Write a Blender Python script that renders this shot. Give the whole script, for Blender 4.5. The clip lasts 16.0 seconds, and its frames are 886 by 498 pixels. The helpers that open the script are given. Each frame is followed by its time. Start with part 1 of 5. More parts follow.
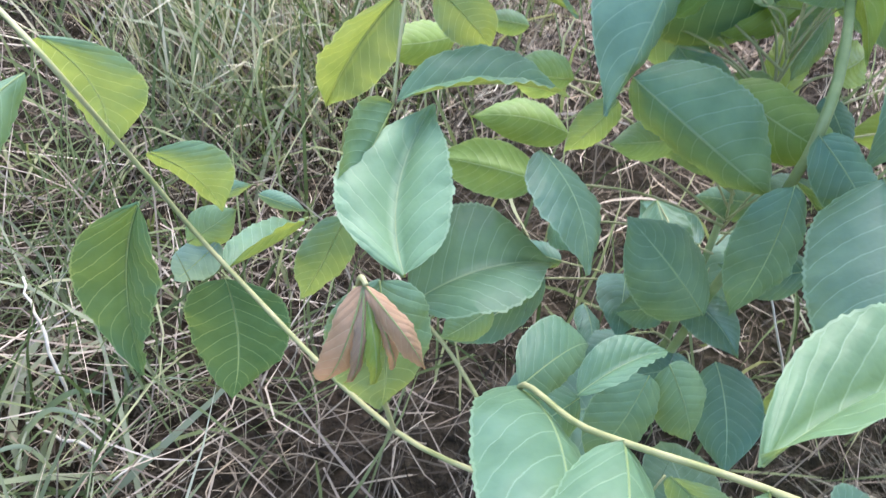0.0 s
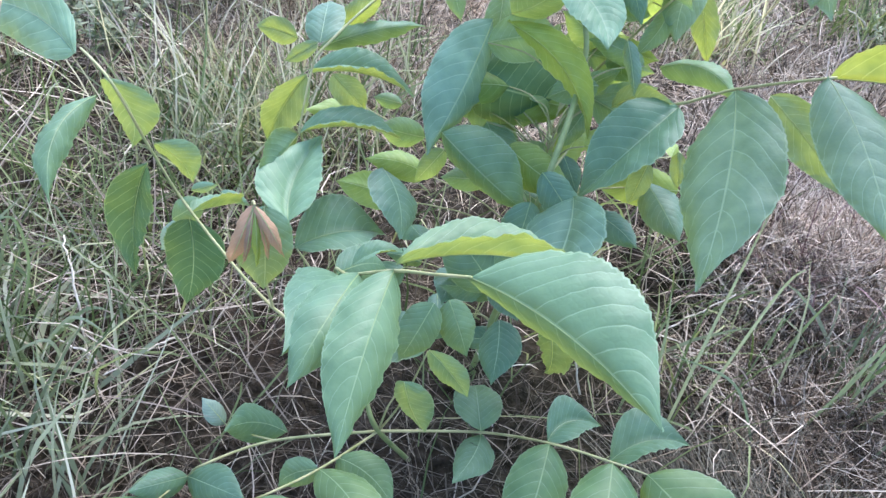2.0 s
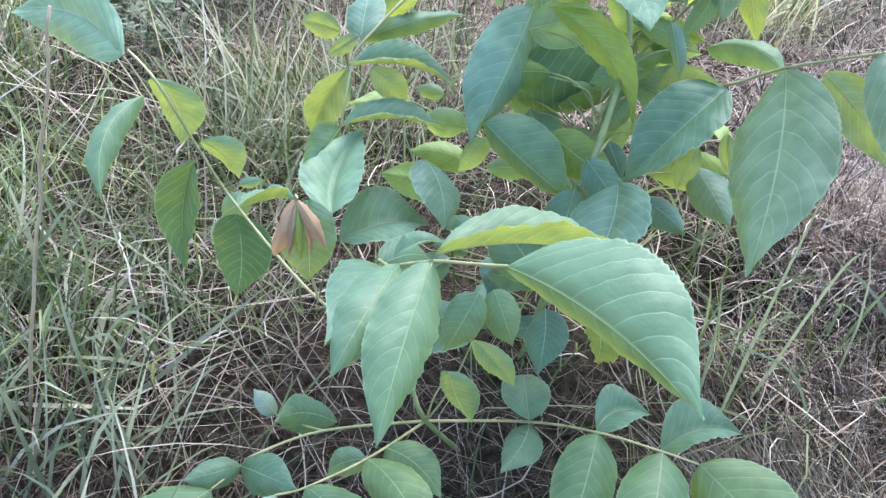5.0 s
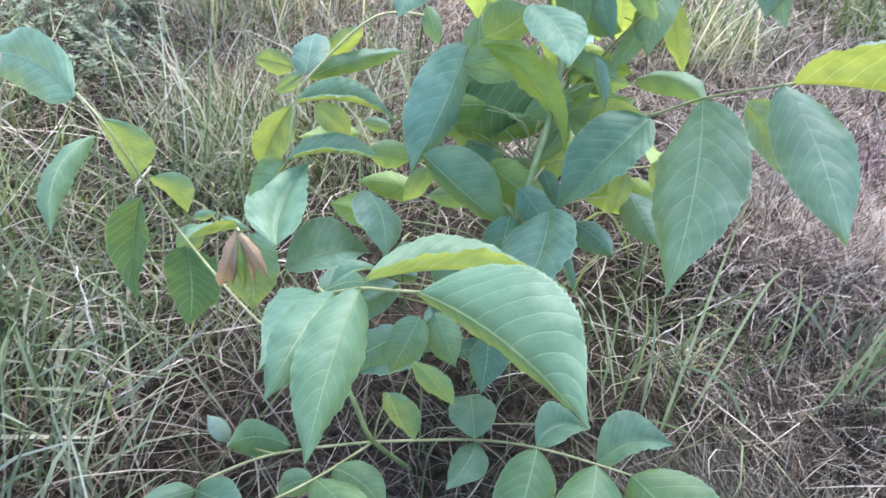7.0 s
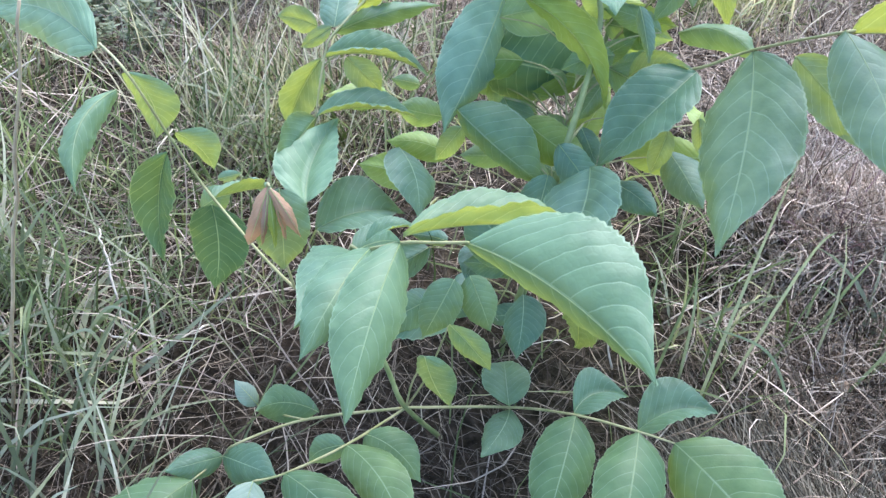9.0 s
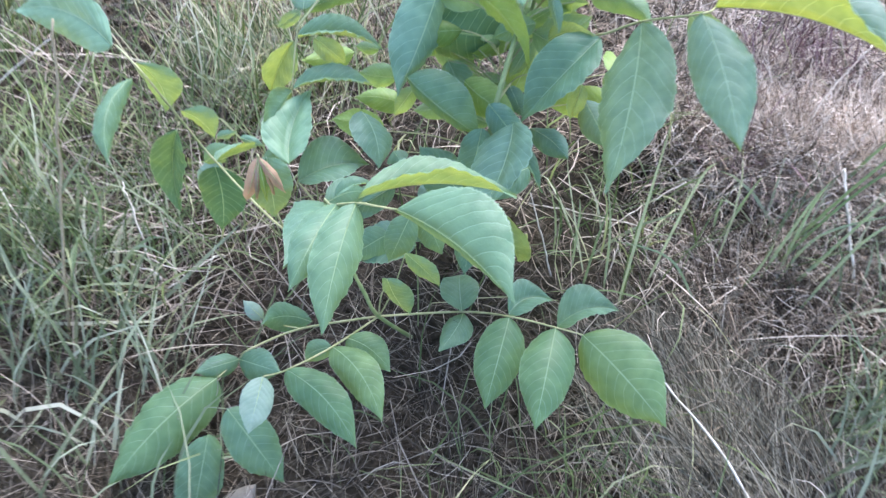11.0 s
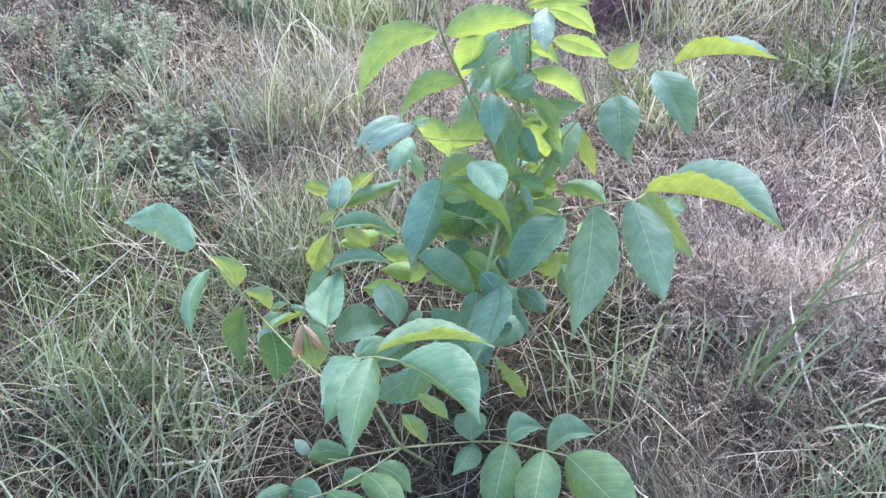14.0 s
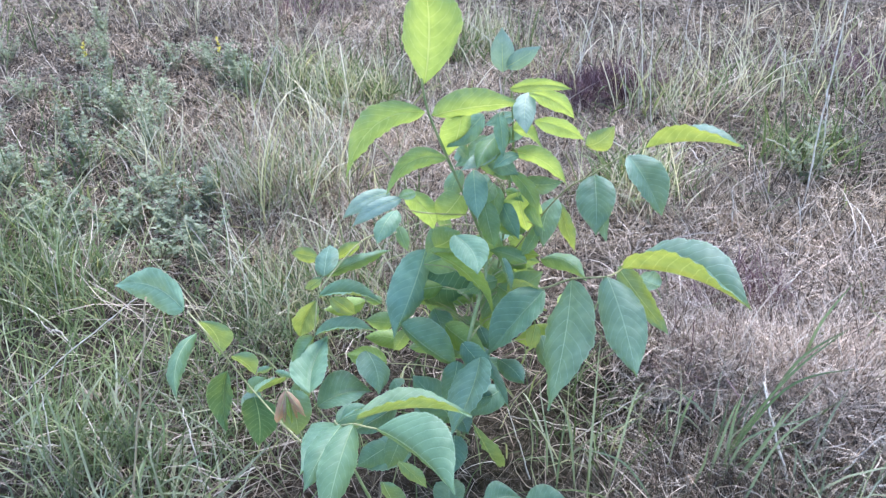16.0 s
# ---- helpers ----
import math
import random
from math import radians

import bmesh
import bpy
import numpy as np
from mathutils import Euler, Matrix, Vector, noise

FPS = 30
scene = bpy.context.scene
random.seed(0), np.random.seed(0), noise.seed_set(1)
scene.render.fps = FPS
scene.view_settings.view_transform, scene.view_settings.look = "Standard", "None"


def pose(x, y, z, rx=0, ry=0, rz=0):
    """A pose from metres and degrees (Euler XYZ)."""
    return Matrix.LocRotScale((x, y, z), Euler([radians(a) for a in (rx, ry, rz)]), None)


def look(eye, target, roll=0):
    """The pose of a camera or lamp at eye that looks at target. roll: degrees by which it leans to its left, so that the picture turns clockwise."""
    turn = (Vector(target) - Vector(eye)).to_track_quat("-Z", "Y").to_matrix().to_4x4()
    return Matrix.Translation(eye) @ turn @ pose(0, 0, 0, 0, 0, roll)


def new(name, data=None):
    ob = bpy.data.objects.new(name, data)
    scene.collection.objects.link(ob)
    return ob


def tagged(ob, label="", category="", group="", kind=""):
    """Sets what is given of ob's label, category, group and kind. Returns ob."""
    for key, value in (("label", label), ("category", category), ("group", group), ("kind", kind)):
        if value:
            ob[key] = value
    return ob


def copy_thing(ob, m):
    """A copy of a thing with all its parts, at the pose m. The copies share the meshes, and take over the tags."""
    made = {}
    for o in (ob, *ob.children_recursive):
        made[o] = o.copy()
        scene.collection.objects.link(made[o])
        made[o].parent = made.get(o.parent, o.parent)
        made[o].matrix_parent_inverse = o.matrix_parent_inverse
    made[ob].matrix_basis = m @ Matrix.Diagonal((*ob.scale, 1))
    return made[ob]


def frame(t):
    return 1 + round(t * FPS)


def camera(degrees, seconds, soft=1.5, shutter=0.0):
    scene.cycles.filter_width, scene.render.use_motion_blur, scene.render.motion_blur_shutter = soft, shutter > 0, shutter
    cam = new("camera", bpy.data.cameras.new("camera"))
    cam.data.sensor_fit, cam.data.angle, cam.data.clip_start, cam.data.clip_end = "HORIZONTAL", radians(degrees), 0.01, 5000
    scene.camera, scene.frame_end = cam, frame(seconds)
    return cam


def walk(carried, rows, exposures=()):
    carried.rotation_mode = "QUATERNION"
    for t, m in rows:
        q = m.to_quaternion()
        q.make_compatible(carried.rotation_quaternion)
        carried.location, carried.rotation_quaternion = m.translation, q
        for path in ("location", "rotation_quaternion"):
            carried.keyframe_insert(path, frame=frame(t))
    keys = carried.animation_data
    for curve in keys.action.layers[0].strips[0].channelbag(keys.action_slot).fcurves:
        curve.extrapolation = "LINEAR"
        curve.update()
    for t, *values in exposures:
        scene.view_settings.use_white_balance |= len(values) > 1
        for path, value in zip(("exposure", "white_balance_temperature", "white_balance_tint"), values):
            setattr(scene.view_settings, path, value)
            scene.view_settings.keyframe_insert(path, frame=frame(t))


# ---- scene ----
cam = camera(58.7, 16.0, soft=1.4, shutter=0.5)
PATH = [
    (0, (0.192, 0.289, 0.496), (0.152, 1.67, -0.95), 7.3),
    (0.5, (0.217, 0.253, 0.487), (0.112, 1.748, -0.837), 7.4),
    (1, (0.286, 0.161, 0.558), (0.085, 1.692, -0.713), 5.9),
    (1.5, (0.33, 0.077, 0.615), (0.273, 1.636, -0.636), 12.0),
    (2, (0.317, 0.048, 0.623), (0.23, 1.608, -0.626), 10.9),
    (2.5, (0.329, 0.049, 0.628), (0.213, 1.593, -0.637), 9.9),
    (3, (0.321, 0.049, 0.627), (0.149, 1.604, -0.62), 7.9),
    (3.5, (0.324, 0.046, 0.622), (0.155, 1.58, -0.649), 8.3),
    (3.7, (0.316, 0.052, 0.624), (0.143, 1.572, -0.664), 8.4),
    (5.8, (0.334, 0.049, 0.623), (0.103, 1.578, -0.645), 5.9),
    (6, (0.337, 0.057, 0.641), (0.135, 1.648, -0.554), 5.6),
    (6.5, (0.359, 0.042, 0.64), (0.212, 1.648, -0.544), 7.0),
    (7, (0.361, 0.034, 0.648), (0.181, 1.598, -0.585), 6.4),
    (7.5, (0.362, 0.029, 0.646), (0.122, 1.566, -0.611), 4.9),
    (8, (0.352, 0.035, 0.632), (0.111, 1.555, -0.645), 5.0),
    (8.2, (0.346, 0.038, 0.619), (0.143, 1.563, -0.659), 5.7),
    (10.3, (0.344, 0.044, 0.632), (0.135, 1.538, -0.682), 6.0),
    (10.5, (0.354, 0.023, 0.66), (0.21, 1.506, -0.675), 8.0),
    (11, (0.398, -0.051, 0.768), (0.234, 1.296, -0.701), 3.8),
    (11.5, (0.446, -0.145, 0.851), (0.213, 1.238, -0.574), -1.7),
    (12, (0.46, -0.17, 0.87), (0.244, 1.237, -0.535), -0.8),
    (12.3, (0.46, -0.162, 0.902), (0.25, 1.29, -0.457), -1.4),
    (12.5, (0.46, -0.175, 0.885), (0.222, 1.313, -0.429), -1.8),
    (13, (0.467, -0.179, 0.895), (0.14, 1.316, -0.393), -2.4),
    (13.5, (0.474, -0.182, 0.915), (0.141, 1.368, -0.303), -2.6),
    (14, (0.481, -0.192, 0.926), (0.139, 1.371, -0.274), -2.6),
    (14.5, (0.485, -0.197, 0.937), (0.145, 1.402, -0.216), -1.4),
    (15, (0.487, -0.2, 0.942), (0.164, 1.414, -0.195), -0.6),
    (15.5, (0.495, -0.199, 0.954), (0.166, 1.438, -0.147), -1.1),
    (16, (0.496, -0.211, 0.954), (0.163, 1.445, -0.116), -0.8),
]
walk(cam, [(t, look(eye, target, roll)) for t, eye, target, roll in PATH], [(0, 2.10, 6150, 17), (0.6, 2.10, 6050, 17), (1, 2.10, 5820, 17), (3, 2.08, 5880, 17), (6.3, 2.13, 5880, 17), (7.5, 2.07, 5880, 17), (10.5, 2.09, 5850, 17), (11.5, 2.24, 5790, 17), (12.5, 2.21, 5750, 17), (14.5, 2.07, 5690, 17), (16, 2.01, 5670, 17)])

# ---- world and light: open shade under a pale evening sky ----
world = bpy.data.worlds.new("sky")
scene.world = world
world.use_nodes = True
wn = world.node_tree.nodes
sky = wn.new("ShaderNodeTexSky")
sky.sky_type = "NISHITA"
sky.sun_disc = False
sky.sun_elevation = radians(58)
sky.sun_rotation = radians(8)
sky.air_density, sky.dust_density, sky.ozone_density = 1.0, 1.5, 1.0
wn["Background"].inputs["Strength"].default_value = 0.15
world.node_tree.links.new(sky.outputs[0], wn["Background"].inputs["Color"])

sun = new("sun", bpy.data.lights.new("sun", "SUN"))
sun.data.energy = 1.4
sun.data.angle = radians(40)
sun.data.color = (1.0, 0.95, 0.88)
sun.matrix_world = look((0.6, 2.0, 2.2), (0.3, 0.7, 0.0))


# ---- materials ----
def material(name, rough=0.6):
    m = bpy.data.materials.new(name)
    m.use_nodes = True
    n = m.node_tree.nodes
    b = n["Principled BSDF"]
    b.inputs["Roughness"].default_value = rough
    return m, n, m.node_tree.links, b


def ramp(n, stops):
    r = n.new("ShaderNodeValToRGB")
    while len(r.color_ramp.elements) < len(stops):
        r.color_ramp.elements.new(0.5)
    for e, (p, c) in zip(r.color_ramp.elements, stops):
        e.position, e.color = p, (*c, 1)
    return r


def mixed(n, l, kind, fac, a, b):
    """A colour mix of two sockets or colours."""
    x = n.new("ShaderNodeMix")
    x.data_type, x.blend_type = "RGBA", kind
    for socket, value in ((x.inputs[0], fac), (x.inputs[6], a), (x.inputs[7], b)):
        if isinstance(value, bpy.types.NodeSocket):
            l.new(value, socket)
        elif isinstance(value, tuple):
            socket.default_value = (*value, 1)
        else:
            socket.default_value = value
    return x.outputs[2]


def calc(n, l, op, a, b=None):
    x = n.new("ShaderNodeMath")
    x.operation = op
    for socket, value in zip(x.inputs, (a, b)):
        if isinstance(value, bpy.types.NodeSocket):
            l.new(value, socket)
        elif value is not None:
            socket.default_value = value
    return x.outputs[0]


def blade_material(name, stops, through_colour, clear=0.25, rough=0.55, single=False):
    """Grass: a colour for each blade, patches of hue over the ground, some light coming through."""
    m, n, l, b = material(name, rough)
    geo = n.new("ShaderNodeNewGeometry")
    r = ramp(n, stops)
    chance = n.new("ShaderNodeObjectInfo").outputs["Random"] if single else geo.outputs["Random Per Island"]
    l.new(chance, r.inputs[0])
    noise_tex = n.new("ShaderNodeTexNoise")
    noise_tex.inputs["Scale"].default_value = 3.5
    noise_tex.inputs["Detail"].default_value = 3
    l.new(geo.outputs["Position"], noise_tex.inputs["Vector"])
    patch = ramp(n, [(0.35, (0.62, 0.62, 0.64)), (0.65, (1.12, 1.06, 1.0))])
    l.new(noise_tex.outputs[0], patch.inputs[0])
    colour = mixed(n, l, "MULTIPLY", 0.8, r.outputs[0], patch.outputs[0])
    l.new(colour, b.inputs["Base Color"])
    b.inputs["Specular IOR Level"].default_value = 0.08
    t = n.new("ShaderNodeBsdfTranslucent")
    l.new(mixed(n, l, "MULTIPLY", 1.0, colour, through_colour), t.inputs[0])
    s = n.new("ShaderNodeMixShader")
    s.inputs[0].default_value = clear
    l.new(b.outputs[0], s.inputs[1])
    l.new(t.outputs[0], s.inputs[2])
    l.new(s.outputs[0], n["Material Output"].inputs[0])
    return m


# lowest tones of straw, thatch and curled straw hold the shade in gaps
M_STRAW = blade_material("straw", [(0.0, (0.05, 0.038, 0.027)), (0.42, (0.17, 0.137, 0.098)), (0.78, (0.40, 0.34, 0.25)), (1.0, (0.72, 0.64, 0.50))], (1.0, 0.92, 0.8), 0.12)
M_THATCH = blade_material("darkened thatch", [(0.0, (0.022, 0.018, 0.013)), (0.4, (0.065, 0.054, 0.039)), (0.8, (0.17, 0.145, 0.108)), (1.0, (0.38, 0.325, 0.25))], (1.0, 0.92, 0.85), 0.05)
M_PINK = blade_material("bleached tussock", [(0.0, (0.07, 0.054, 0.041)), (0.3, (0.31, 0.245, 0.182)), (0.65, (0.71, 0.60, 0.475)), (1.0, (0.94, 0.84, 0.69))], (1.0, 0.9, 0.85), 0.08)
M_GREEN = blade_material("green grass", [(0.0, (0.07, 0.105, 0.04)), (0.4, (0.15, 0.20, 0.09)), (0.8, (0.28, 0.33, 0.17)), (1.0, (0.50, 0.50, 0.30))], (1.05, 1.1, 0.6), 0.3)
M_BLUEGREEN = blade_material("grey-green grass", [(0.0, (0.12, 0.15, 0.08)), (0.4, (0.26, 0.30, 0.185)), (0.8, (0.42, 0.455, 0.31)), (1.0, (0.60, 0.60, 0.44))], (1.05, 1.1, 0.65), 0.2)
M_WEED = blade_material("weed leaves", [(0.0, (0.13, 0.17, 0.105)), (0.6, (0.25, 0.30, 0.19)), (1.0, (0.40, 0.44, 0.30))], (1.05, 1.1, 0.6), 0.3)
M_PALESTRAW = blade_material("pale loose straw", [(0.0, (0.26, 0.21, 0.165)), (0.5, (0.42, 0.36, 0.285)), (1.0, (0.66, 0.59, 0.48))], (1.0, 0.95, 0.85), 0.15)
M_CURLED = blade_material("grey curled straw", [(0.0, (0.035, 0.026, 0.018)), (0.45, (0.14, 0.11, 0.08)), (0.78, (0.42, 0.35, 0.265)), (1.0, (0.80, 0.72, 0.58))], (1.0, 0.95, 0.88), 0.06)
M_HALF = blade_material("half-dry grass", [(0.0, (0.28, 0.28, 0.17)), (0.5, (0.54, 0.52, 0.38)), (1.0, (0.80, 0.75, 0.60))], (1.05, 1.05, 0.6), 0.25)
M_BLADE = blade_material("long green blade", [(0.0, (0.17, 0.23, 0.115)), (0.5, (0.27, 0.34, 0.20)), (1.0, (0.44, 0.48, 0.32))], (1.05, 1.1, 0.65), 0.25, single=True)
M_YELLOWING = blade_material("yellowing blade", [(0.0, (0.34, 0.36, 0.16)), (0.5, (0.50, 0.49, 0.30)), (1.0, (0.74, 0.69, 0.52))], (1.05, 1.05, 0.6), 0.25, single=True)
M_FAR = blade_material("far dry grass", [(0.0, (0.20, 0.15, 0.098)), (0.35, (0.46, 0.375, 0.265)), (0.75, (0.70, 0.60, 0.45)), (1.0, (0.88, 0.79, 0.62))], (1.0, 0.95, 0.85), 0.15)
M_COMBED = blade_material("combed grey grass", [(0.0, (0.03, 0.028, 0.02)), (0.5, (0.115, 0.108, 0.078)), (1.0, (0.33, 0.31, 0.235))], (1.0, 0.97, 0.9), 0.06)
M_MAT = blade_material("matted brown litter", [(0.0, (0.085, 0.066, 0.045)), (0.5, (0.19, 0.152, 0.108)), (1.0, (0.38, 0.315, 0.235))], (1.0, 0.95, 0.85), 0.08)
M_MAROON = blade_material("maroon dry grass", [(0.0, (0.09, 0.05, 0.055)), (0.6, (0.19, 0.115, 0.12)), (1.0, (0.34, 0.24, 0.235))], (1.0, 0.85, 0.8), 0.12)
M_YELLOW = blade_material("yellow blossom", [(0.0, (0.55, 0.50, 0.06)), (1.0, (0.75, 0.68, 0.12))], (1.0, 1.0, 0.4), 0.25)


def soil_material():
    m, n, l, b = material("dry soil and litter", 0.9)
    geo = n.new("ShaderNodeNewGeometry")
    fine, broad = n.new("ShaderNodeTexNoise"), n.new("ShaderNodeTexNoise")
    fine.inputs["Scale"].default_value, fine.inputs["Detail"].default_value = 90, 8
    broad.inputs["Scale"].default_value, broad.inputs["Detail"].default_value = 2.2, 5
    for t in (fine, broad):
        l.new(geo.outputs["Position"], t.inputs["Vector"])
    # soil tones darkened to carry the shade between the blades
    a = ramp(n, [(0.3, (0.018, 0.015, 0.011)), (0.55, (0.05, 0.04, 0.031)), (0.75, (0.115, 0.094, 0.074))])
    l.new(fine.outputs[0], a.inputs[0])
    c = ramp(n, [(0.35, (0.75, 0.85, 0.65)), (0.65, (1.1, 1.0, 0.95))])
    l.new(broad.outputs[0], c.inputs[0])
    l.new(mixed(n, l, "MULTIPLY", 0.8, a.outputs[0], c.outputs[0]), b.inputs["Base Color"])
    bump = n.new("ShaderNodeBump")
    b.inputs["Specular IOR Level"].default_value = 0.03
    bump.inputs["Strength"].default_value, bump.inputs["Distance"].default_value = 0.8, 0.02
    l.new(fine.outputs[0], bump.inputs["Height"])
    l.new(bump.outputs[0], b.inputs["Normal"])
    return m


M_SOIL = soil_material()


def leaf_material(name, top, vein, glow, clear):
    """A leaf blade: paler midrib and side veins along its own length and width, waxy sheen, light through it."""
    m, n, l, b = material(name, 0.5)
    uv = n.new("ShaderNodeUVMap")
    sep = n.new("ShaderNodeSeparateXYZ")
    l.new(uv.outputs[0], sep.inputs[0])
    u, v = sep.outputs[0], sep.outputs[1]
    across = calc(n, l, "ABSOLUTE", calc(n, l, "SUBTRACT", v, 0.5))
    phase = calc(n, l, "SUBTRACT", calc(n, l, "MULTIPLY", u, 10.0), calc(n, l, "MULTIPLY", calc(n, l, "POWER", across, 1.4), 6.0))
    geo = n.new("ShaderNodeNewGeometry")
    stray = n.new("ShaderNodeTexNoise")
    stray.inputs["Scale"].default_value, stray.inputs["Detail"].default_value = 45, 3
    l.new(geo.outputs["Position"], stray.inputs["Vector"])
    phase = calc(n, l, "ADD", phase, calc(n, l, "MULTIPLY", stray.outputs[0], 0.5))
    tri = calc(n, l, "ABSOLUTE", calc(n, l, "SUBTRACT", calc(n, l, "FRACT", phase), 0.5))
    side = calc(n, l, "MULTIPLY", calc(n, l, "LESS_THAN", tri, 0.034), 0.5)
    mid = calc(n, l, "MAXIMUM", calc(n, l, "MULTIPLY", calc(n, l, "LESS_THAN", across, 0.012), 0.65), calc(n, l, "MULTIPLY", calc(n, l, "GREATER_THAN", across, 0.482), 0.5))
    veins = calc(n, l, "MAXIMUM", side, mid)
    info = n.new("ShaderNodeObjectInfo")
    hue = ramp(n, [(0.0, (0.80, 0.88, 0.88)), (0.5, (1.0, 1.0, 1.0)), (1.0, (1.32, 1.16, 0.98))])
    l.new(info.outputs["Random"], hue.inputs[0])
    mottle = n.new("ShaderNodeTexNoise")
    mottle.inputs["Scale"].default_value, mottle.inputs["Detail"].default_value = 60, 6
    l.new(geo.outputs["Position"], mottle.inputs["Vector"])
    spots = ramp(n, [(0.3, (0.78, 0.82, 0.78)), (0.7, (1.12, 1.09, 1.10))])
    l.new(mottle.outputs[0], spots.inputs[0])
    base = mixed(n, l, "MULTIPLY", 1.0, mixed(n, l, "MULTIPLY", 1.0, top, hue.outputs[0]), spots.outputs[0])
    l.new(mixed(n, l, "MIX", veins, base, vein), b.inputs["Base Color"])
    b.inputs["Specular IOR Level"].default_value = 0.48
    net = n.new("ShaderNodeTexVoronoi")
    net.feature = "DISTANCE_TO_EDGE"
    net.inputs["Scale"].default_value = 260
    l.new(geo.outputs["Position"], net.inputs["Vector"])
    fine = calc(n, l, "MINIMUM", net.outputs["Distance"], 0.25)
    bump = n.new("ShaderNodeBump")
    bump.inputs["Strength"].default_value, bump.inputs["Distance"].default_value = 0.27, 0.0012
    l.new(calc(n, l, "ADD", calc(n, l, "MULTIPLY", calc(n, l, "POWER", tri, 0.5), 1.5), calc(n, l, "ADD", calc(n, l, "MULTIPLY", mottle.outputs[0], 1.0), calc(n, l, "MULTIPLY", fine, 0.6))), bump.inputs["Height"])
    l.new(bump.outputs[0], b.inputs["Normal"])
    t = n.new("ShaderNodeBsdfTranslucent")
    l.new(mixed(n, l, "MIX", calc(n, l, "MULTIPLY", veins, 0.55), mixed(n, l, "MULTIPLY", 1.0, glow, spots.outputs[0]), (0.66, 0.68, 0.26)), t.inputs[0])
    s = n.new("ShaderNodeMixShader")
    s.inputs[0].default_value = clear
    l.new(b.outputs[0], s.inputs[1])
    l.new(t.outputs[0], s.inputs[2])
    l.new(s.outputs[0], n["Material Output"].inputs[0])
    return m


M_LEAF = leaf_material("green leaf", (0.105, 0.215, 0.16), (0.26, 0.39, 0.25), (0.40, 0.45, 0.05), 0.37)
# darker copy of the leaf green: shade inside the bush put into the colour
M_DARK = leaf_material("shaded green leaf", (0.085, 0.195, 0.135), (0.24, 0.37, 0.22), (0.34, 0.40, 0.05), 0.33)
M_SOFT = leaf_material("soft pale green leaf", (0.20, 0.345, 0.205), (0.33, 0.45, 0.27), (0.42, 0.48, 0.07), 0.32)
# yellow-green base stands in for light shining through shaded blades
M_LIME = leaf_material("yellow-green leaf", (0.22, 0.33, 0.075), (0.36, 0.44, 0.18), (0.42, 0.48, 0.07), 0.35)
M_OLIVE = leaf_material("olive green leaf", (0.112, 0.215, 0.095), (0.29, 0.39, 0.21), (0.40, 0.45, 0.05), 0.34)
M_FRESH = leaf_material("fresh green leaf", (0.112, 0.225, 0.142), (0.27, 0.39, 0.23), (0.40, 0.46, 0.06), 0.35)
# lighter green: the stronger sky light on the crown is put into the colour
M_CROWN = leaf_material("sky-brightened crown leaf", (0.125, 0.245, 0.155), (0.28, 0.41, 0.26), (0.44, 0.53, 0.08), 0.46)
# paler green: the sky's reflection on the blade is put into the colour
M_SHEEN = leaf_material("pale green leaf with painted sheen", (0.15, 0.295, 0.21), (0.32, 0.45, 0.31), (0.40, 0.45, 0.08), 0.30)
# darker green and weaker translucence in place of shade from leaves above
M_DIMMED = leaf_material("shade-darkened leaf", (0.075, 0.175, 0.085), (0.24, 0.36, 0.18), (0.20, 0.27, 0.04), 0.32)
M_YOUNG = leaf_material("young red-brown leaf", (0.40, 0.27, 0.18), (0.50, 0.38, 0.26), (0.50, 0.30, 0.15), 0.35)
# felted pale green; on crown leaves the colour stands in for sky reflection
M_PALE = leaf_material("sky-tinted pale felted leaf", (0.25, 0.36, 0.29), (0.36, 0.46, 0.38), (0.32, 0.42, 0.20), 0.25)


def stalk_material(name, low, high, rough=0.5):
    m, n, l, b = material(name, rough)
    geo = n.new("ShaderNodeNewGeometry")
    t = n.new("ShaderNodeTexNoise")
    t.inputs["Scale"].default_value, t.inputs["Detail"].default_value = 70, 6
    l.new(geo.outputs["Position"], t.inputs["Vector"])
    r = ramp(n, [(0.3, low), (0.7, high)])
    l.new(t.outputs[0], r.inputs[0])
    l.new(r.outputs[0], b.inputs["Base Color"])
    return m


def rib_material():
    m, n, l, b = material("leaf midrib", 0.5)
    b.inputs["Base Color"].default_value = (0.30, 0.40, 0.20, 1)
    t, s = n.new("ShaderNodeBsdfTranslucent"), n.new("ShaderNodeMixShader")
    t.inputs[0].default_value = (0.62, 0.66, 0.24, 1)
    s.inputs[0].default_value = 0.55
    l.new(b.outputs[0], s.inputs[1])
    l.new(t.outputs[0], s.inputs[2])
    l.new(s.outputs[0], n["Material Output"].inputs[0])
    return m


M_RIB = rib_material()
M_STALK = stalk_material("green leaf stalk", (0.22, 0.245, 0.085), (0.40, 0.37, 0.18))
M_STEM = stalk_material("young green bark", (0.15, 0.205, 0.065), (0.29, 0.33, 0.13))
M_DRY = stalk_material("bleached dry stalk", (0.45, 0.38, 0.28), (0.72, 0.66, 0.55), 0.6)
M_BROWN = stalk_material("brown dry stalk", (0.30, 0.22, 0.12), (0.48, 0.38, 0.23), 0.6)


# ---- the ground: one uneven sheet to the horizon ----
def smooth(a, b, x):
    x = np.clip((x - a) / (b - a), 0, 1)
    return x * x * (3 - 2 * x)


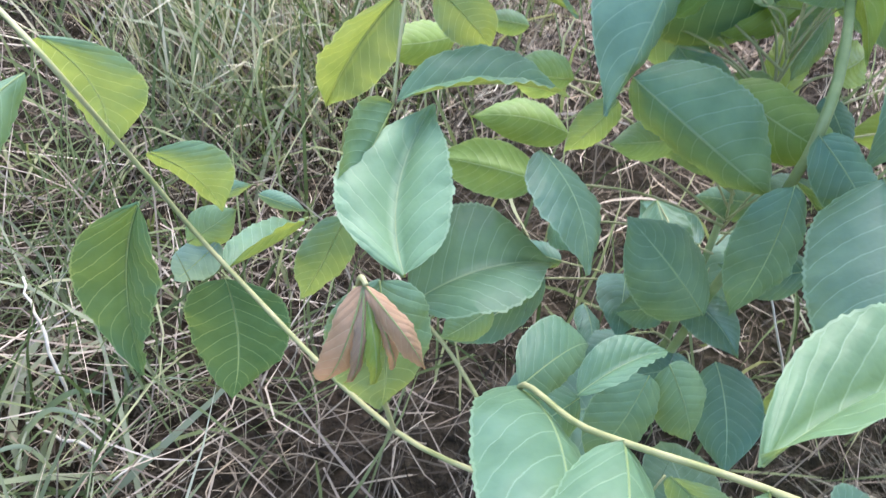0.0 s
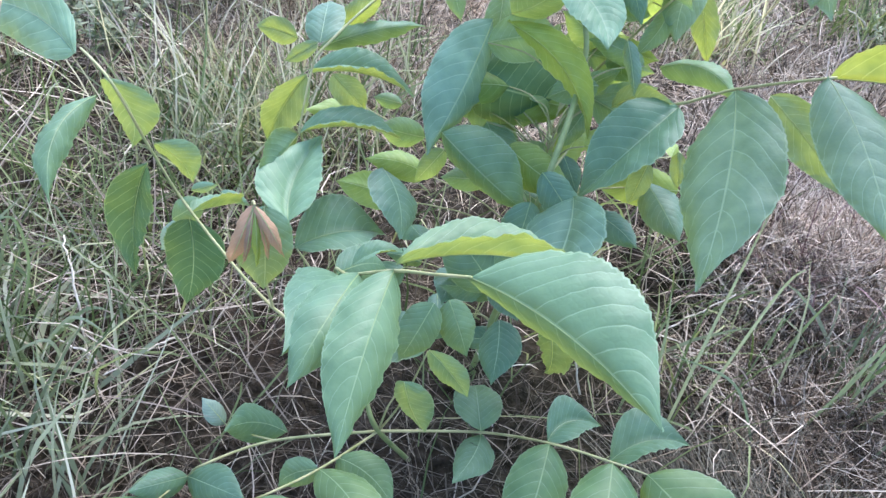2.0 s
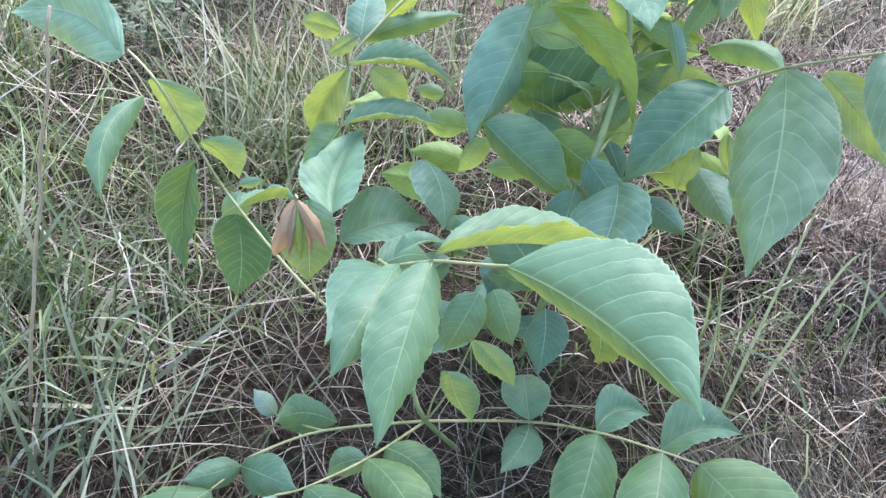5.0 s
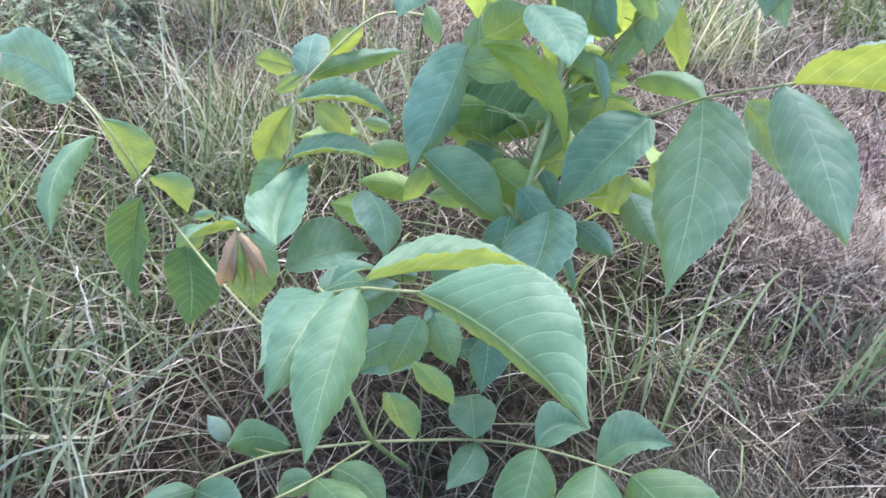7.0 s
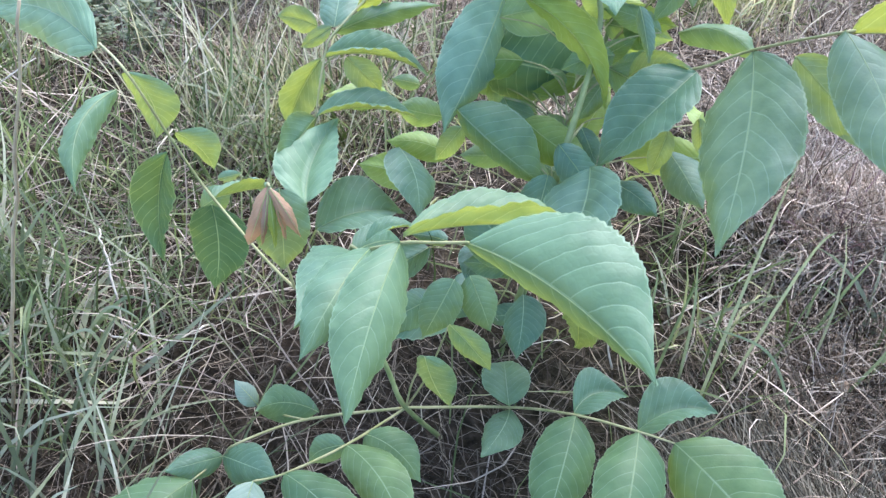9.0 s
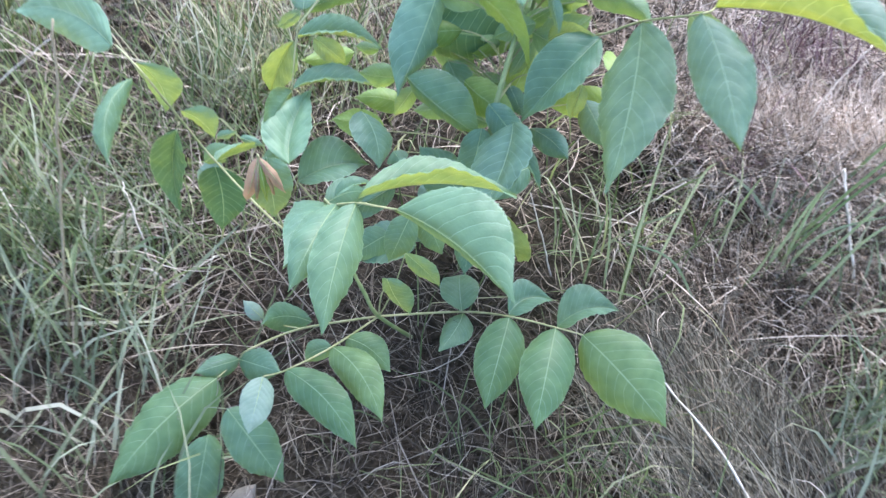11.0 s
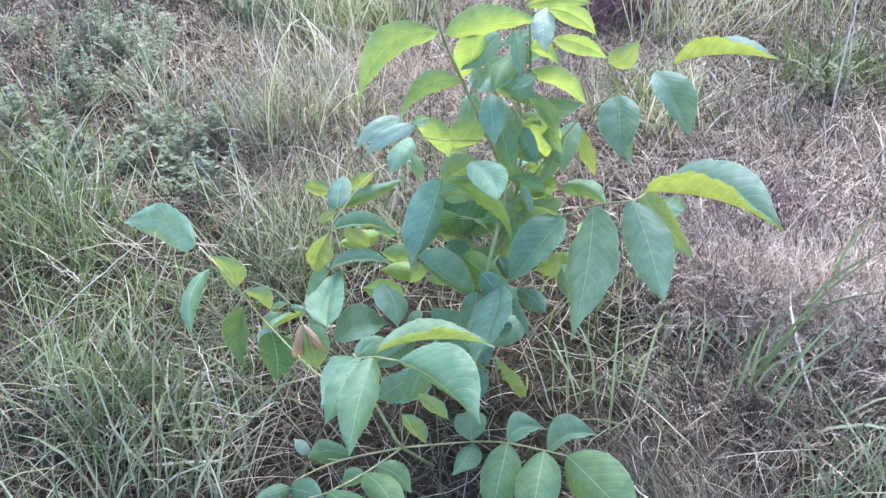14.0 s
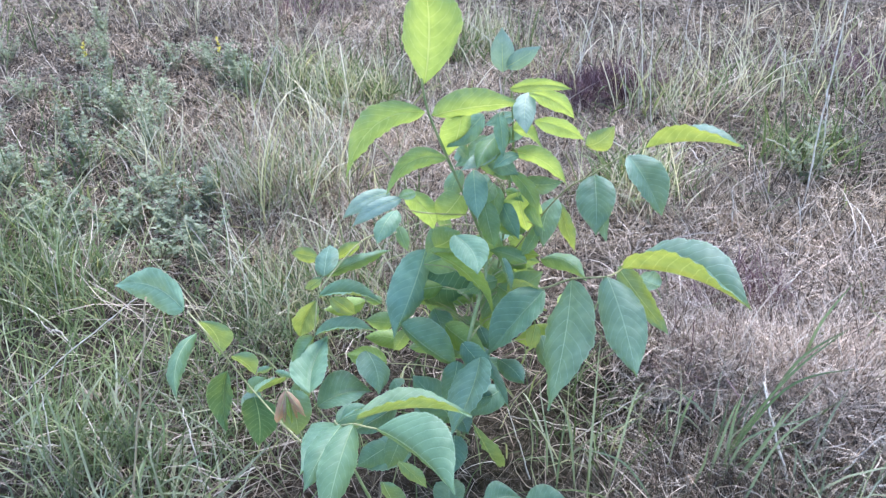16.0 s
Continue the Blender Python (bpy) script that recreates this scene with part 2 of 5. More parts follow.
def height(x, y):
    x, y = np.asarray(x, float), np.asarray(y, float)
    h = -0.055 * (1 - smooth(0.36, 0.66, y - 0.15 * np.clip(x - 0.3, -1, 1)))
    bank = smooth(0.0, 0.20, (y - 0.69) + 0.28 * (x - 0.8)) * smooth(0.42, 0.62, x) * (1 - smooth(1.5, 2.4, x))
    h = h + 0.075 * bank * (1 - 0.6 * smooth(1.15, 1.7, y))
    h = h - 0.03 * np.exp(-(((x - 0.62) / 0.16) ** 2 + ((y - 0.76) / 0.07) ** 2))
    h = h + 0.012 * np.sin(7.1 * x + 2.3 * y) * np.sin(5.3 * y - 1.7 * x + 0.6)
    far = smooth(1.5, 4.0, y)
    h = h + 0.03 * far * np.sin(2.1 * x + 0.4) * np.sin(1.7 * y)
    return h


def build_ground():
    def ticks(a, b, step, reach):
        inner = list(np.arange(a, b + 1e-6, step))
        outer = [step * 1.35 ** k for k in range(1, 60)]
        lo, hi, total = [], [], 0
        for o in outer:
            total += o
            lo.append(a - total)
            hi.append(b + total)
            if total > reach:
                break
        return np.array(lo[::-1] + inner + hi)
    xs, ys = ticks(-3.2, 2.6, 0.04, 1500), ticks(-0.8, 4.8, 0.04, 1500)
    X, Y = np.meshgrid(xs, ys)
    near = (np.abs(X) < 5) & (np.abs(Y) < 7)
    Z = np.where(near, height(X, Y), 0)
    me = bpy.data.meshes.new("ground")
    nx = len(xs)
    verts = np.stack([X, Y, Z], -1).reshape(-1, 3)
    i = (np.arange(len(ys) - 1)[:, None] * nx + np.arange(nx - 1)).ravel()
    me.from_pydata(verts.tolist(), [], np.stack([i, i + 1, i + 1 + nx, i + nx], -1).tolist())
    me.polygons.foreach_set("use_smooth", [True] * len(me.polygons))
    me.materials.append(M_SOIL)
    return tagged(new("ground", me), "dry soil with litter under matted grass", "ground", kind="structure")


build_ground()
rng = np.random.default_rng(7)


# ---- grass: blades as bent tapering ribbons ----
def blades(name, label, roots, heading, lean, length, width, droop, mat, category="grass", curl=0.9, levels=4):
    """Bent ribbons: heading is the way they lean (radians), lean the tilt from upright at the root, droop what they gain towards the tip."""
    k = len(roots)
    s = np.linspace(0, 1, levels + 1)
    pts = np.zeros((k, levels + 1, 3))
    pts[:, 0] = roots
    heading0, bend = heading, rng.normal(0, curl, k)
    for j in range(1, levels + 1):
        heading = heading0 + bend * s[j]
        a = lean + droop * (s[j - 1] + s[j]) / 2
        step = np.stack([np.sin(a) * np.cos(heading), np.sin(a) * np.sin(heading), np.cos(a)], -1)
        pts[:, j] = pts[:, j - 1] + step * (length / levels)[:, None]
    floor_z = height(pts[..., 0], pts[..., 1]) + 0.002 + rng.random(pts.shape[:2]) * 0.012
    pts[..., 2] = np.maximum(pts[..., 2], floor_z)
    twist = heading0 + np.pi / 2 + rng.normal(0, 0.6, k)
    side = np.stack([np.cos(twist), np.sin(twist), rng.normal(0, 0.3, k)], -1)
    w = width[:, None] * np.interp(s, [0, 0.25, 0.5, 0.75, 1.0], [0.75, 1.0, 0.9, 0.6, 0.0])[None, :]
    left = pts - side[:, None, :] * w[..., None] / 2
    right = pts + side[:, None, :] * w[..., None] / 2
    verts = np.concatenate([np.stack([left[:, :levels], right[:, :levels]], 2).reshape(k, 2 * levels, 3), pts[:, levels:]], 1).reshape(-1, 3)
    base = np.arange(k)[:, None] * (2 * levels + 1)
    low = np.arange(levels - 1)[:, None] * 2
    tris = np.append((low + np.array([0, 1, 3, 0, 3, 2])).ravel(), [2 * levels - 2, 2 * levels - 1, 2 * levels])
    loops = (base + tris[None]).ravel().astype(np.int32)
    me = bpy.data.meshes.new(name)
    me.vertices.add(len(verts))
    me.vertices.foreach_set("co", verts.astype(np.float32).ravel())
    me.loops.add(len(loops))
    me.loops.foreach_set("vertex_index", loops)
    faces = len(loops) // 3
    me.polygons.add(faces)
    me.polygons.foreach_set("loop_start", np.arange(faces, dtype=np.int32) * 3)
    me.update(calc_edges=True)
    me.polygons.foreach_set("use_smooth", np.ones(faces, dtype=bool))
    me.materials.append(mat)
    return tagged(new(name, me), label, category, kind="stuff")


def scatter(k, x0, x1, y0, y1, crowd=0.0):
    """k places in a box of ground; crowd draws them towards its near side."""
    x = rng.uniform(x0, x1, k)
    y = y0 + (y1 - y0) * rng.random(k) ** (1 + crowd)
    return x, y


def patchy(x, y, seed, scale):
    a = np.sin(scale * x + seed) * np.sin(scale * 1.3 * y + 2 * seed) + 0.6 * np.sin(scale * 2.3 * (x + y) + 3 * seed) * np.sin(scale * 1.9 * (x - y) - seed)
    return 0.5 + 0.4 * a


def on_ground(x, y, lift=0.0):
    return np.stack([x, y, height(x, y) + lift], -1)


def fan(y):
    """Half-width of the ground that the camera's widening view takes in."""
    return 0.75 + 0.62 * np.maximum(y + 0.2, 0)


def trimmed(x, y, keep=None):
    # keeps the places inside the camera's view, with a ragged edge
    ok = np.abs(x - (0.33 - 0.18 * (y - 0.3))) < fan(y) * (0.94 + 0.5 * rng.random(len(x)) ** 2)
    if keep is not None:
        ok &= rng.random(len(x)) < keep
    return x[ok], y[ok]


def clumps(spots):
    """Places thrown round each (x, y, spread, number)."""
    x = np.concatenate([rng.normal(a, r, c) for a, b, r, c in spots])
    y = np.concatenate([rng.normal(b, r * 0.8, c) for a, b, r, c in spots])
    return x, y


def grow(y):
    """Blade width by distance from the camera, to fit its view: finer close by, coarser beyond."""
    return np.clip(0.62 + 0.55 * (y - 0.35), 0.55, 1) + 0.3 * np.maximum(y - 1, 0)


def hollow(x, y):
    """1 where blades thin out to dark soil: gaps in the mat, and in place of shade under the bush."""
    h = 0
    for a, b, r in ((-0.34, 0.80, 0.13), (-0.07, 0.45, 0.06), (0.02, 0.52, 0.07), (0.64, 0.72, 0.06), (-0.24, 0.88, 0.08), (0.60, 0.77, 0.08), (0.71, 0.76, 0.08), (0.83, 0.74, 0.08), (0.95, 0.68, 0.08), (-0.42, 0.68, 0.07), (-0.06, 0.70, 0.06), (0.46, 0.62, 0.10), (0.58, 0.66, 0.10), (0.52, 0.77, 0.09), (0.50, 0.69, 0.07), (0.60, 0.84, 0.05), (0.66, 0.56, 0.09), (0.80, 0.60, 0.08), (0.10, 0.58, 0.06),
                    (-0.55, 1.38, 0.07), (-0.62, 1.15, 0.09), (1.0, 1.78, 0.10), (0.52, 2.2, 0.08), (-0.28, 2.1, 0.12)):
        h = np.maximum(h, np.exp(-((x - a) ** 2 + (y - b) ** 2) / (2 * r * r)))
    return h


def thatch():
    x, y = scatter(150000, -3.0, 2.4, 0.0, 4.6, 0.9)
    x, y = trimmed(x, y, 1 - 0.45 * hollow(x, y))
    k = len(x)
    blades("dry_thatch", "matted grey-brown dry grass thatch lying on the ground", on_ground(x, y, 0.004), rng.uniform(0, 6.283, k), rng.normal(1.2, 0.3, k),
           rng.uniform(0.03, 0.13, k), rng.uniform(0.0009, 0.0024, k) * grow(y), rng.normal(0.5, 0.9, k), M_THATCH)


def outer_grass():
    """Coarser meadow outside the camera's view, thinning out in detail with distance."""
    kinds = ((44000, M_STRAW, "outer_grass", "dry meadow grass spreading away on all sides"), (30000, M_THATCH, "outer_thatch", "dark matted thatch of the wider meadow"),
             (22000, M_FAR, "outer_straw", "pale dry straw spreading away on all sides"), (8000, M_GREEN, "outer_green_grass", "sparse green grass in the dry meadow"))
    for count, mat, name, label in kinds:
        r, turn = 0.9 + 9 * rng.random(count) ** 1.15, rng.uniform(0, 6.283, count)
        x, y = 0.3 + r * np.cos(turn), 1.3 + r * np.sin(turn)
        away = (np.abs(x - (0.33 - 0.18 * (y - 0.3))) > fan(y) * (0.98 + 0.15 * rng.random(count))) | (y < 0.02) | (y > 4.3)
        x, y, r = x[away], y[away], r[away]
        k = len(x)
        blades(name, label, on_ground(x, y), rng.uniform(0, 6.283, k), np.abs(rng.normal(0.7, 0.4, k)),
               rng.uniform(0.08, 0.22, k), rng.uniform(0.7, 1.4, k) * (0.0025 + 0.0011 * r), rng.normal(0.9, 0.6, k), mat, levels=3)


def straw():
    x, y = scatter(64000, -3.0, 2.4, 0.0, 4.6, 0.6)
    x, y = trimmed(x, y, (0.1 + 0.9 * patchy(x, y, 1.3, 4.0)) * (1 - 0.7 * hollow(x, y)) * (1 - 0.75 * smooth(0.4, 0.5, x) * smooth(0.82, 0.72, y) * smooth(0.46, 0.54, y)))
    x2, y2 = clumps([(-0.05, 0.62, 0.10, 150), (0.0, 0.50, 0.07, 90), (-0.42, 0.52, 0.08, 150), (0.30, 0.38, 0.15, 450), (0.62, 0.36, 0.14, 200), (-0.1, 0.36, 0.12, 220), (0.6, 0.9, 0.06, 400), (0.9, 0.66, 0.10, 350), (-0.42, 1.05, 0.1, 300), (0.0, 1.05, 0.12, 700), (0.0, 0.88, 0.08, 300),
                     (-0.14, 1.45, 0.10, 900), (-0.3, 1.35, 0.1, 500), (-0.35, 1.8, 0.15, 700), (0.95, 1.55, 0.15, 700), (1.2, 2.0, 0.25, 900), (0.6, 2.5, 0.3, 1200), (0.2, 1.3, 0.1, 700), (0.75, 1.45, 0.12, 900), (0.35, 1.6, 0.2, 900), (0.2, 2.2, 0.25, 900),
                     (-0.55, 2.85, 0.3, 1200), (-0.85, 2.84, 0.15, 500)])
    x, y = np.concatenate([x, x2]), np.concatenate([y, y2])
    k = len(x)
    blades("dry_straw", "pale straw-coloured dry grass, bent and tangled", on_ground(x, y), rng.uniform(0, 6.283, k), np.abs(rng.normal(0.6, 0.4, k)) + 0.4 * smooth(1.2, 2.0, y),
           rng.uniform(0.05, 0.14, k), rng.uniform(0.0010, 0.0022, k) * grow(y), rng.normal(1.1, 0.8, k), M_STRAW, curl=1.6)


def loose_straw():
    x, y = clumps([(-0.05, 0.60, 0.10, 60), (-0.30, 0.55, 0.14, 60), (0.08, 0.62, 0.08, 60), (-0.45, 0.95, 0.15, 90), (-0.1, 0.95, 0.2, 140), (0.72, 0.62, 0.14, 25), (0.88, 0.8, 0.13, 60), (0.55, 0.85, 0.1, 15),
                   (0.45, 0.35, 0.15, 20), (0.2, 0.35, 0.15, 20), (-0.2, 0.4, 0.12, 45), (1.0, 1.4, 0.3, 160), (0.2, 1.8, 0.4, 200), (-0.6, 1.5, 0.4, 120), (0.9, 2.2, 0.4, 200)])
    k = len(x)
    blades("loose_straw", "long pale dry stalks lying loose over the thatch", on_ground(x, y, 0.02), rng.uniform(0, 6.283, k), np.clip(rng.normal(1.2, 0.3, k), 0.1, 1.6),
           rng.uniform(0.08, 0.24, k), rng.uniform(0.0013, 0.0026, k) * grow(y), rng.normal(0.15, 0.3, k), M_PALESTRAW)


def tussock():
    x, y = clumps([(0.9, 1.02, 0.18, 4800), (1.25, 1.25, 0.3, 3000), (0.72, 0.98, 0.10, 2200), (0.66, 1.12, 0.10, 1300), (0.80, 0.87, 0.07, 2300), (0.70, 0.87, 0.06, 1400), (0.97, 0.80, 0.09, 1700), (0.80, 0.80, 0.05, 900), (0.92, 0.76, 0.05, 800), (1.1, 0.95, 0.15, 2500), (0.85, 0.95, 0.16, 3000), (1.25, 1.0, 0.15, 1500), (0.90, 0.86, 0.07, 1500), (1.02, 0.80, 0.08, 1200), (0.74, 0.88, 0.06, 2400), (0.86, 0.85, 0.07, 2200), (0.80, 0.92, 0.06, 1300)])
    edge = 0.765 - 0.12 * smooth(0.85, 1.0, x) + 0.03 * np.sin(11 * x) + 0.02 * np.sin(29 * x)
    ok = (y > edge) & (y < 1.32 + 0.1 * rng.random(len(x))) & (x > 0.53 + 0.12 * rng.random(len(x)))
    x, y = x[ok], y[ok]
    k = len(x)
    blades("bleached_tussock", "bleached pinkish dry grass matted over a low bank", on_ground(x, y), rng.uniform(0, 6.283, k), np.abs(rng.normal(0.7, 0.4, k)),
           rng.uniform(0.03, 0.11, k), rng.uniform(0.0009, 0.0018, k), rng.normal(1.5, 0.9, k), M_PINK, curl=2.6, levels=5)


def bank_front():
    x, y = clumps([(0.62, 0.80, 0.05, 70), (0.72, 0.77, 0.05, 200), (0.84, 0.75, 0.05, 300), (0.95, 0.70, 0.08, 600), (0.70, 0.72, 0.06, 30), (0.84, 0.68, 0.08, 400), (1.05, 0.72, 0.1, 700), (0.66, 0.62, 0.08, 40),
                   (0.80, 0.56, 0.10, 160), (0.55, 0.70, 0.05, 15), (0.95, 0.58, 0.1, 280), (0.72, 0.45, 0.08, 90), (0.66, 0.73, 0.05, 650), (0.74, 0.71, 0.06, 650), (0.85, 0.70, 0.06, 450), (0.62, 0.65, 0.05, 300), (0.75, 0.62, 0.06, 350)])
    k = len(x)
    blades("curled_straw", "grey curled dry grass hanging down a low bank", on_ground(x, y), rng.uniform(0, 6.283, k), np.abs(rng.normal(0.35, 0.3, k)),
           rng.uniform(0.04, 0.13, k), rng.uniform(0.0011, 0.0022, k) * grow(y), rng.normal(1.9, 0.8, k), M_CURLED, curl=1.8, levels=6)


def far_straw():
    x, y = scatter(34000, -2.4, 2.2, 1.25, 3.6, 0.3)
    x2, y2 = clumps([(0.1, 2.5, 0.35, 3500), (-0.6, 2.8, 0.35, 3000), (-0.3, 1.9, 0.2, 1500), (-0.2, 1.5, 0.2, 2800), (0.1, 1.8, 0.25, 3500), (0.4, 1.6, 0.25, 3000), (0.0, 1.1, 0.12, 1200), (0.25, 1.2, 0.12, 1200)])
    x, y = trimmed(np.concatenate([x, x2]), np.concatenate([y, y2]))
    k = len(x)
    blades("fine_dry_grass", "fine pinkish-grey dry grass in a thin stand", on_ground(x, y), rng.uniform(0, 6.283, k), np.abs(rng.normal(0.75, 0.4, k)),
           rng.uniform(0.04, 0.13, k), rng.uniform(0.001, 0.002, k) * grow(y), rng.normal(1.3, 0.8, k), M_FAR, curl=1.8)


def far_mat():
    """Flattened litter of earlier years between the standing blades."""
    x, y = scatter(36000, -2.6, 2.3, 1.05, 4.2, 0.5)
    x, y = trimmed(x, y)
    k = len(x)
    blades("flattened_litter", "flattened brown grass litter between the standing blades", on_ground(x, y, 0.012), rng.uniform(0, 6.283, k), rng.normal(1.42, 0.12, k),
           rng.uniform(0.04, 0.12, k), rng.uniform(0.0022, 0.0046, k) * grow(y), rng.normal(0.1, 0.2, k), M_MAT, curl=1.6, levels=3)


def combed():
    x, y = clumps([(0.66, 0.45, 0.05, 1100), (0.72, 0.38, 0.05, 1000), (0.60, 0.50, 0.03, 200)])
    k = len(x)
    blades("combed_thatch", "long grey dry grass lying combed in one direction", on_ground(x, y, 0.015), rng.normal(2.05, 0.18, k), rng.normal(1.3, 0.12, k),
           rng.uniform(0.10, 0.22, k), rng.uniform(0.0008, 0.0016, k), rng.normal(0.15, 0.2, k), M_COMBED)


def maroon():
    x, y = clumps([(0.53, 2.22, 0.08, 2200), (1.36, 2.5, 0.13, 900), (0.80, 1.07, 0.05, 300), (0.70, 0.84, 0.03, 100), (-0.72, 2.95, 0.1, 300)])
    k = len(x)
    blades("maroon_grass", "dead maroon-brown grass in low dark tufts", on_ground(x, y), rng.uniform(0, 6.283, k), np.abs(rng.normal(0.5, 0.3, k)),
           rng.uniform(0.05, 0.14, k), rng.uniform(0.0012, 0.0026, k) * grow(y), rng.normal(0.8, 0.6, k), M_MAROON)


def green():
    x, y = clumps([(-0.28, 0.62, 0.10, 170), (-0.08, 0.58, 0.10, 110), (-0.45, 0.75, 0.12, 140), (-0.2, 0.45, 0.10, 90), (0.88, 0.5, 0.06, 90), (-0.28, 0.55, 0.05, 80), (-0.18, 0.54, 0.05, 80), (-0.40, 0.58, 0.06, 30), (-0.12, 0.76, 0.06, 100), (-0.52, 0.94, 0.09, 300), (0.02, 0.66, 0.08, 80), (-0.16, 0.46, 0.08, 50), (-0.06, 0.92, 0.10, 300), (0.08, 1.0, 0.08, 160),
                   (0.60, 0.70, 0.04, 16), (0.50, 0.68, 0.03, 18), (0.52, 0.84, 0.05, 40), (0.10, 1.20, 0.12, 120), (-0.26, 1.4, 0.10, 120), (-0.12, 1.45, 0.12, 70), (0.70, 2.05, 0.09, 70), (0.93, 2.2, 0.10, 50), (0.62, 1.5, 0.07, 250),
                   (1.17, 2.35, 0.12, 50), (1.05, 1.8, 0.07, 200), (1.3, 2.1, 0.15, 60), (-0.75, 1.15, 0.16, 300), (-0.7, 0.97, 0.1, 200), (-0.4, 2.1, 0.12, 300), (-0.2, 2.05, 0.1, 250), (0.05, 2.6, 0.12, 250), (0.55, 0.36, 0.05, 60), (0.42, 0.36, 0.06, 50)])
    x2, y2 = scatter(9000, -3.0, 2.4, 0.2, 4.6, 0.6)
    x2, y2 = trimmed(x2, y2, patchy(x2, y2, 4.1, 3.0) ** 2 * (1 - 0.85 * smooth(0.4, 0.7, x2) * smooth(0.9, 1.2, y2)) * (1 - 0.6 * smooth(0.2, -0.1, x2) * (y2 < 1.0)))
    x, y = np.concatenate([x, x2]), np.concatenate([y, y2])
    k = len(x)
    blades("green_grass", "long thin grey-green grass blades growing through the straw", on_ground(x, y), rng.uniform(0, 6.283, k), np.abs(rng.normal(0.3, 0.25, k)),
           rng.uniform(0.07, 0.22, k), rng.uniform(0.0018, 0.0042, k) * grow(y), np.abs(rng.normal(1.0, 0.6, k)), M_GREEN)


def tall_grass():
    x, y = clumps([(-0.26, 1.38, 0.06, 110), (-0.30, 1.75, 0.10, 90), (-0.14, 1.48, 0.06, 90), (0.64, 1.42, 0.05, 60), (0.72, 2.05, 0.08, 70), (0.95, 2.2, 0.10, 50), (1.17, 2.35, 0.12, 60), (0.30, 2.4, 0.2, 60), (0.75, 2.5, 0.2, 70),
                   (1.25, 2.6, 0.25, 90), (-0.62, 0.98, 0.08, 40), (0.0, 1.02, 0.09, 130), (-0.1, 0.92, 0.06, 60), (-0.35, 2.1, 0.12, 110), (-0.2, 2.05, 0.1, 80), (0.05, 2.68, 0.1, 90), (-1.2, 2.9, 0.3, 100), (-0.57, 1.46, 0.04, 50)])
    k = len(x)
    blades("tall_grass", "tall pale half-dry grass standing in loose clumps", on_ground(x, y), rng.uniform(0, 6.283, k), np.abs(rng.normal(0.16, 0.14, k)),
           rng.uniform(0.12, 0.30, k), rng.uniform(0.0016, 0.0032, k) * grow(y), np.abs(rng.normal(0.7, 0.6, k)), M_HALF, curl=1.2)


def broad_green():
    spots = [(0.77, 0.70, 0.03, 18, 0.8), (0.74, 0.74, 0.02, 12, 1.0), (0.86, 0.50, 0.04, 45, 0.6), (0.82, 0.44, 0.04, 40, 0.8), (0.93, 0.55, 0.04, 25, 0.5), (0.97, 0.62, 0.05, 26, 0.9), (0.90, 0.64, 0.04, 18, 1.1), (-0.26, 0.54, 0.05, 30, 1.6), (-0.12, 0.39, 0.06, 50, 1.3), (-0.36, 0.56, 0.05, 20, 1.8), (-0.16, 0.52, 0.05, 40, 1.4),
             (-0.06, 0.54, 0.05, 30, 2.2), (-0.28, 0.38, 0.08, 45, 1.2), (-0.03, 0.90, 0.06, 60, 2.6), (-0.50, 0.94, 0.06, 50, 1.6), (0.02, 0.33, 0.06, 60, 1.5), (0.52, 0.68, 0.03, 5, 1.5)]
    for a, b, r, c, way in spots:
        x, y = rng.normal(a, r, c), rng.normal(b, r, c)
        k = len(x)
        blades("grass_tuft", "tuft of long arching grey-green grass blades", on_ground(x, y), rng.normal(way, 0.9, k), np.abs(rng.normal(0.4, 0.25, k)),
               rng.uniform(0.08, 0.20, k), rng.uniform(0.0028, 0.005, k), np.abs(rng.normal(0.8, 0.5, k)), M_BLUEGREEN)


thatch()
outer_grass()
straw()
loose_straw()
tussock()
bank_front()
far_straw()
far_mat()
combed()
maroon()
green()
tall_grass()
broad_green()


# ---- building parts ----
def part(name, bm, mats, parent, label=""):
    me = bpy.data.meshes.new(name)
    bm.to_mesh(me)
    bm.free()
    for m in mats if isinstance(mats, tuple) else (mats,):
        me.materials.append(m)
    for p in me.polygons:
        p.use_smooth = True
    ob = new(name, me)
    ob.parent = parent
    return tagged(ob, label)


def spline(points, steps=6):
    """A smooth line through the points."""
    p = [Vector(q) for q in points]
    if len(p) == 2:
        return [p[0].lerp(p[1], i / steps) for i in range(steps + 1)]
    line = []
    for i in range(len(p) - 1):
        a, b, c, d = p[max(i - 1, 0)], p[i], p[i + 1], p[min(i + 2, len(p) - 1)]
        for j in range(steps):
            t = j / steps
            line.append(0.5 * (2 * b + (c - a) * t + (2 * a - 5 * b + 4 * c - d) * t * t + (3 * b - a - 3 * c + d) * t ** 3))
    return line + [p[-1]]


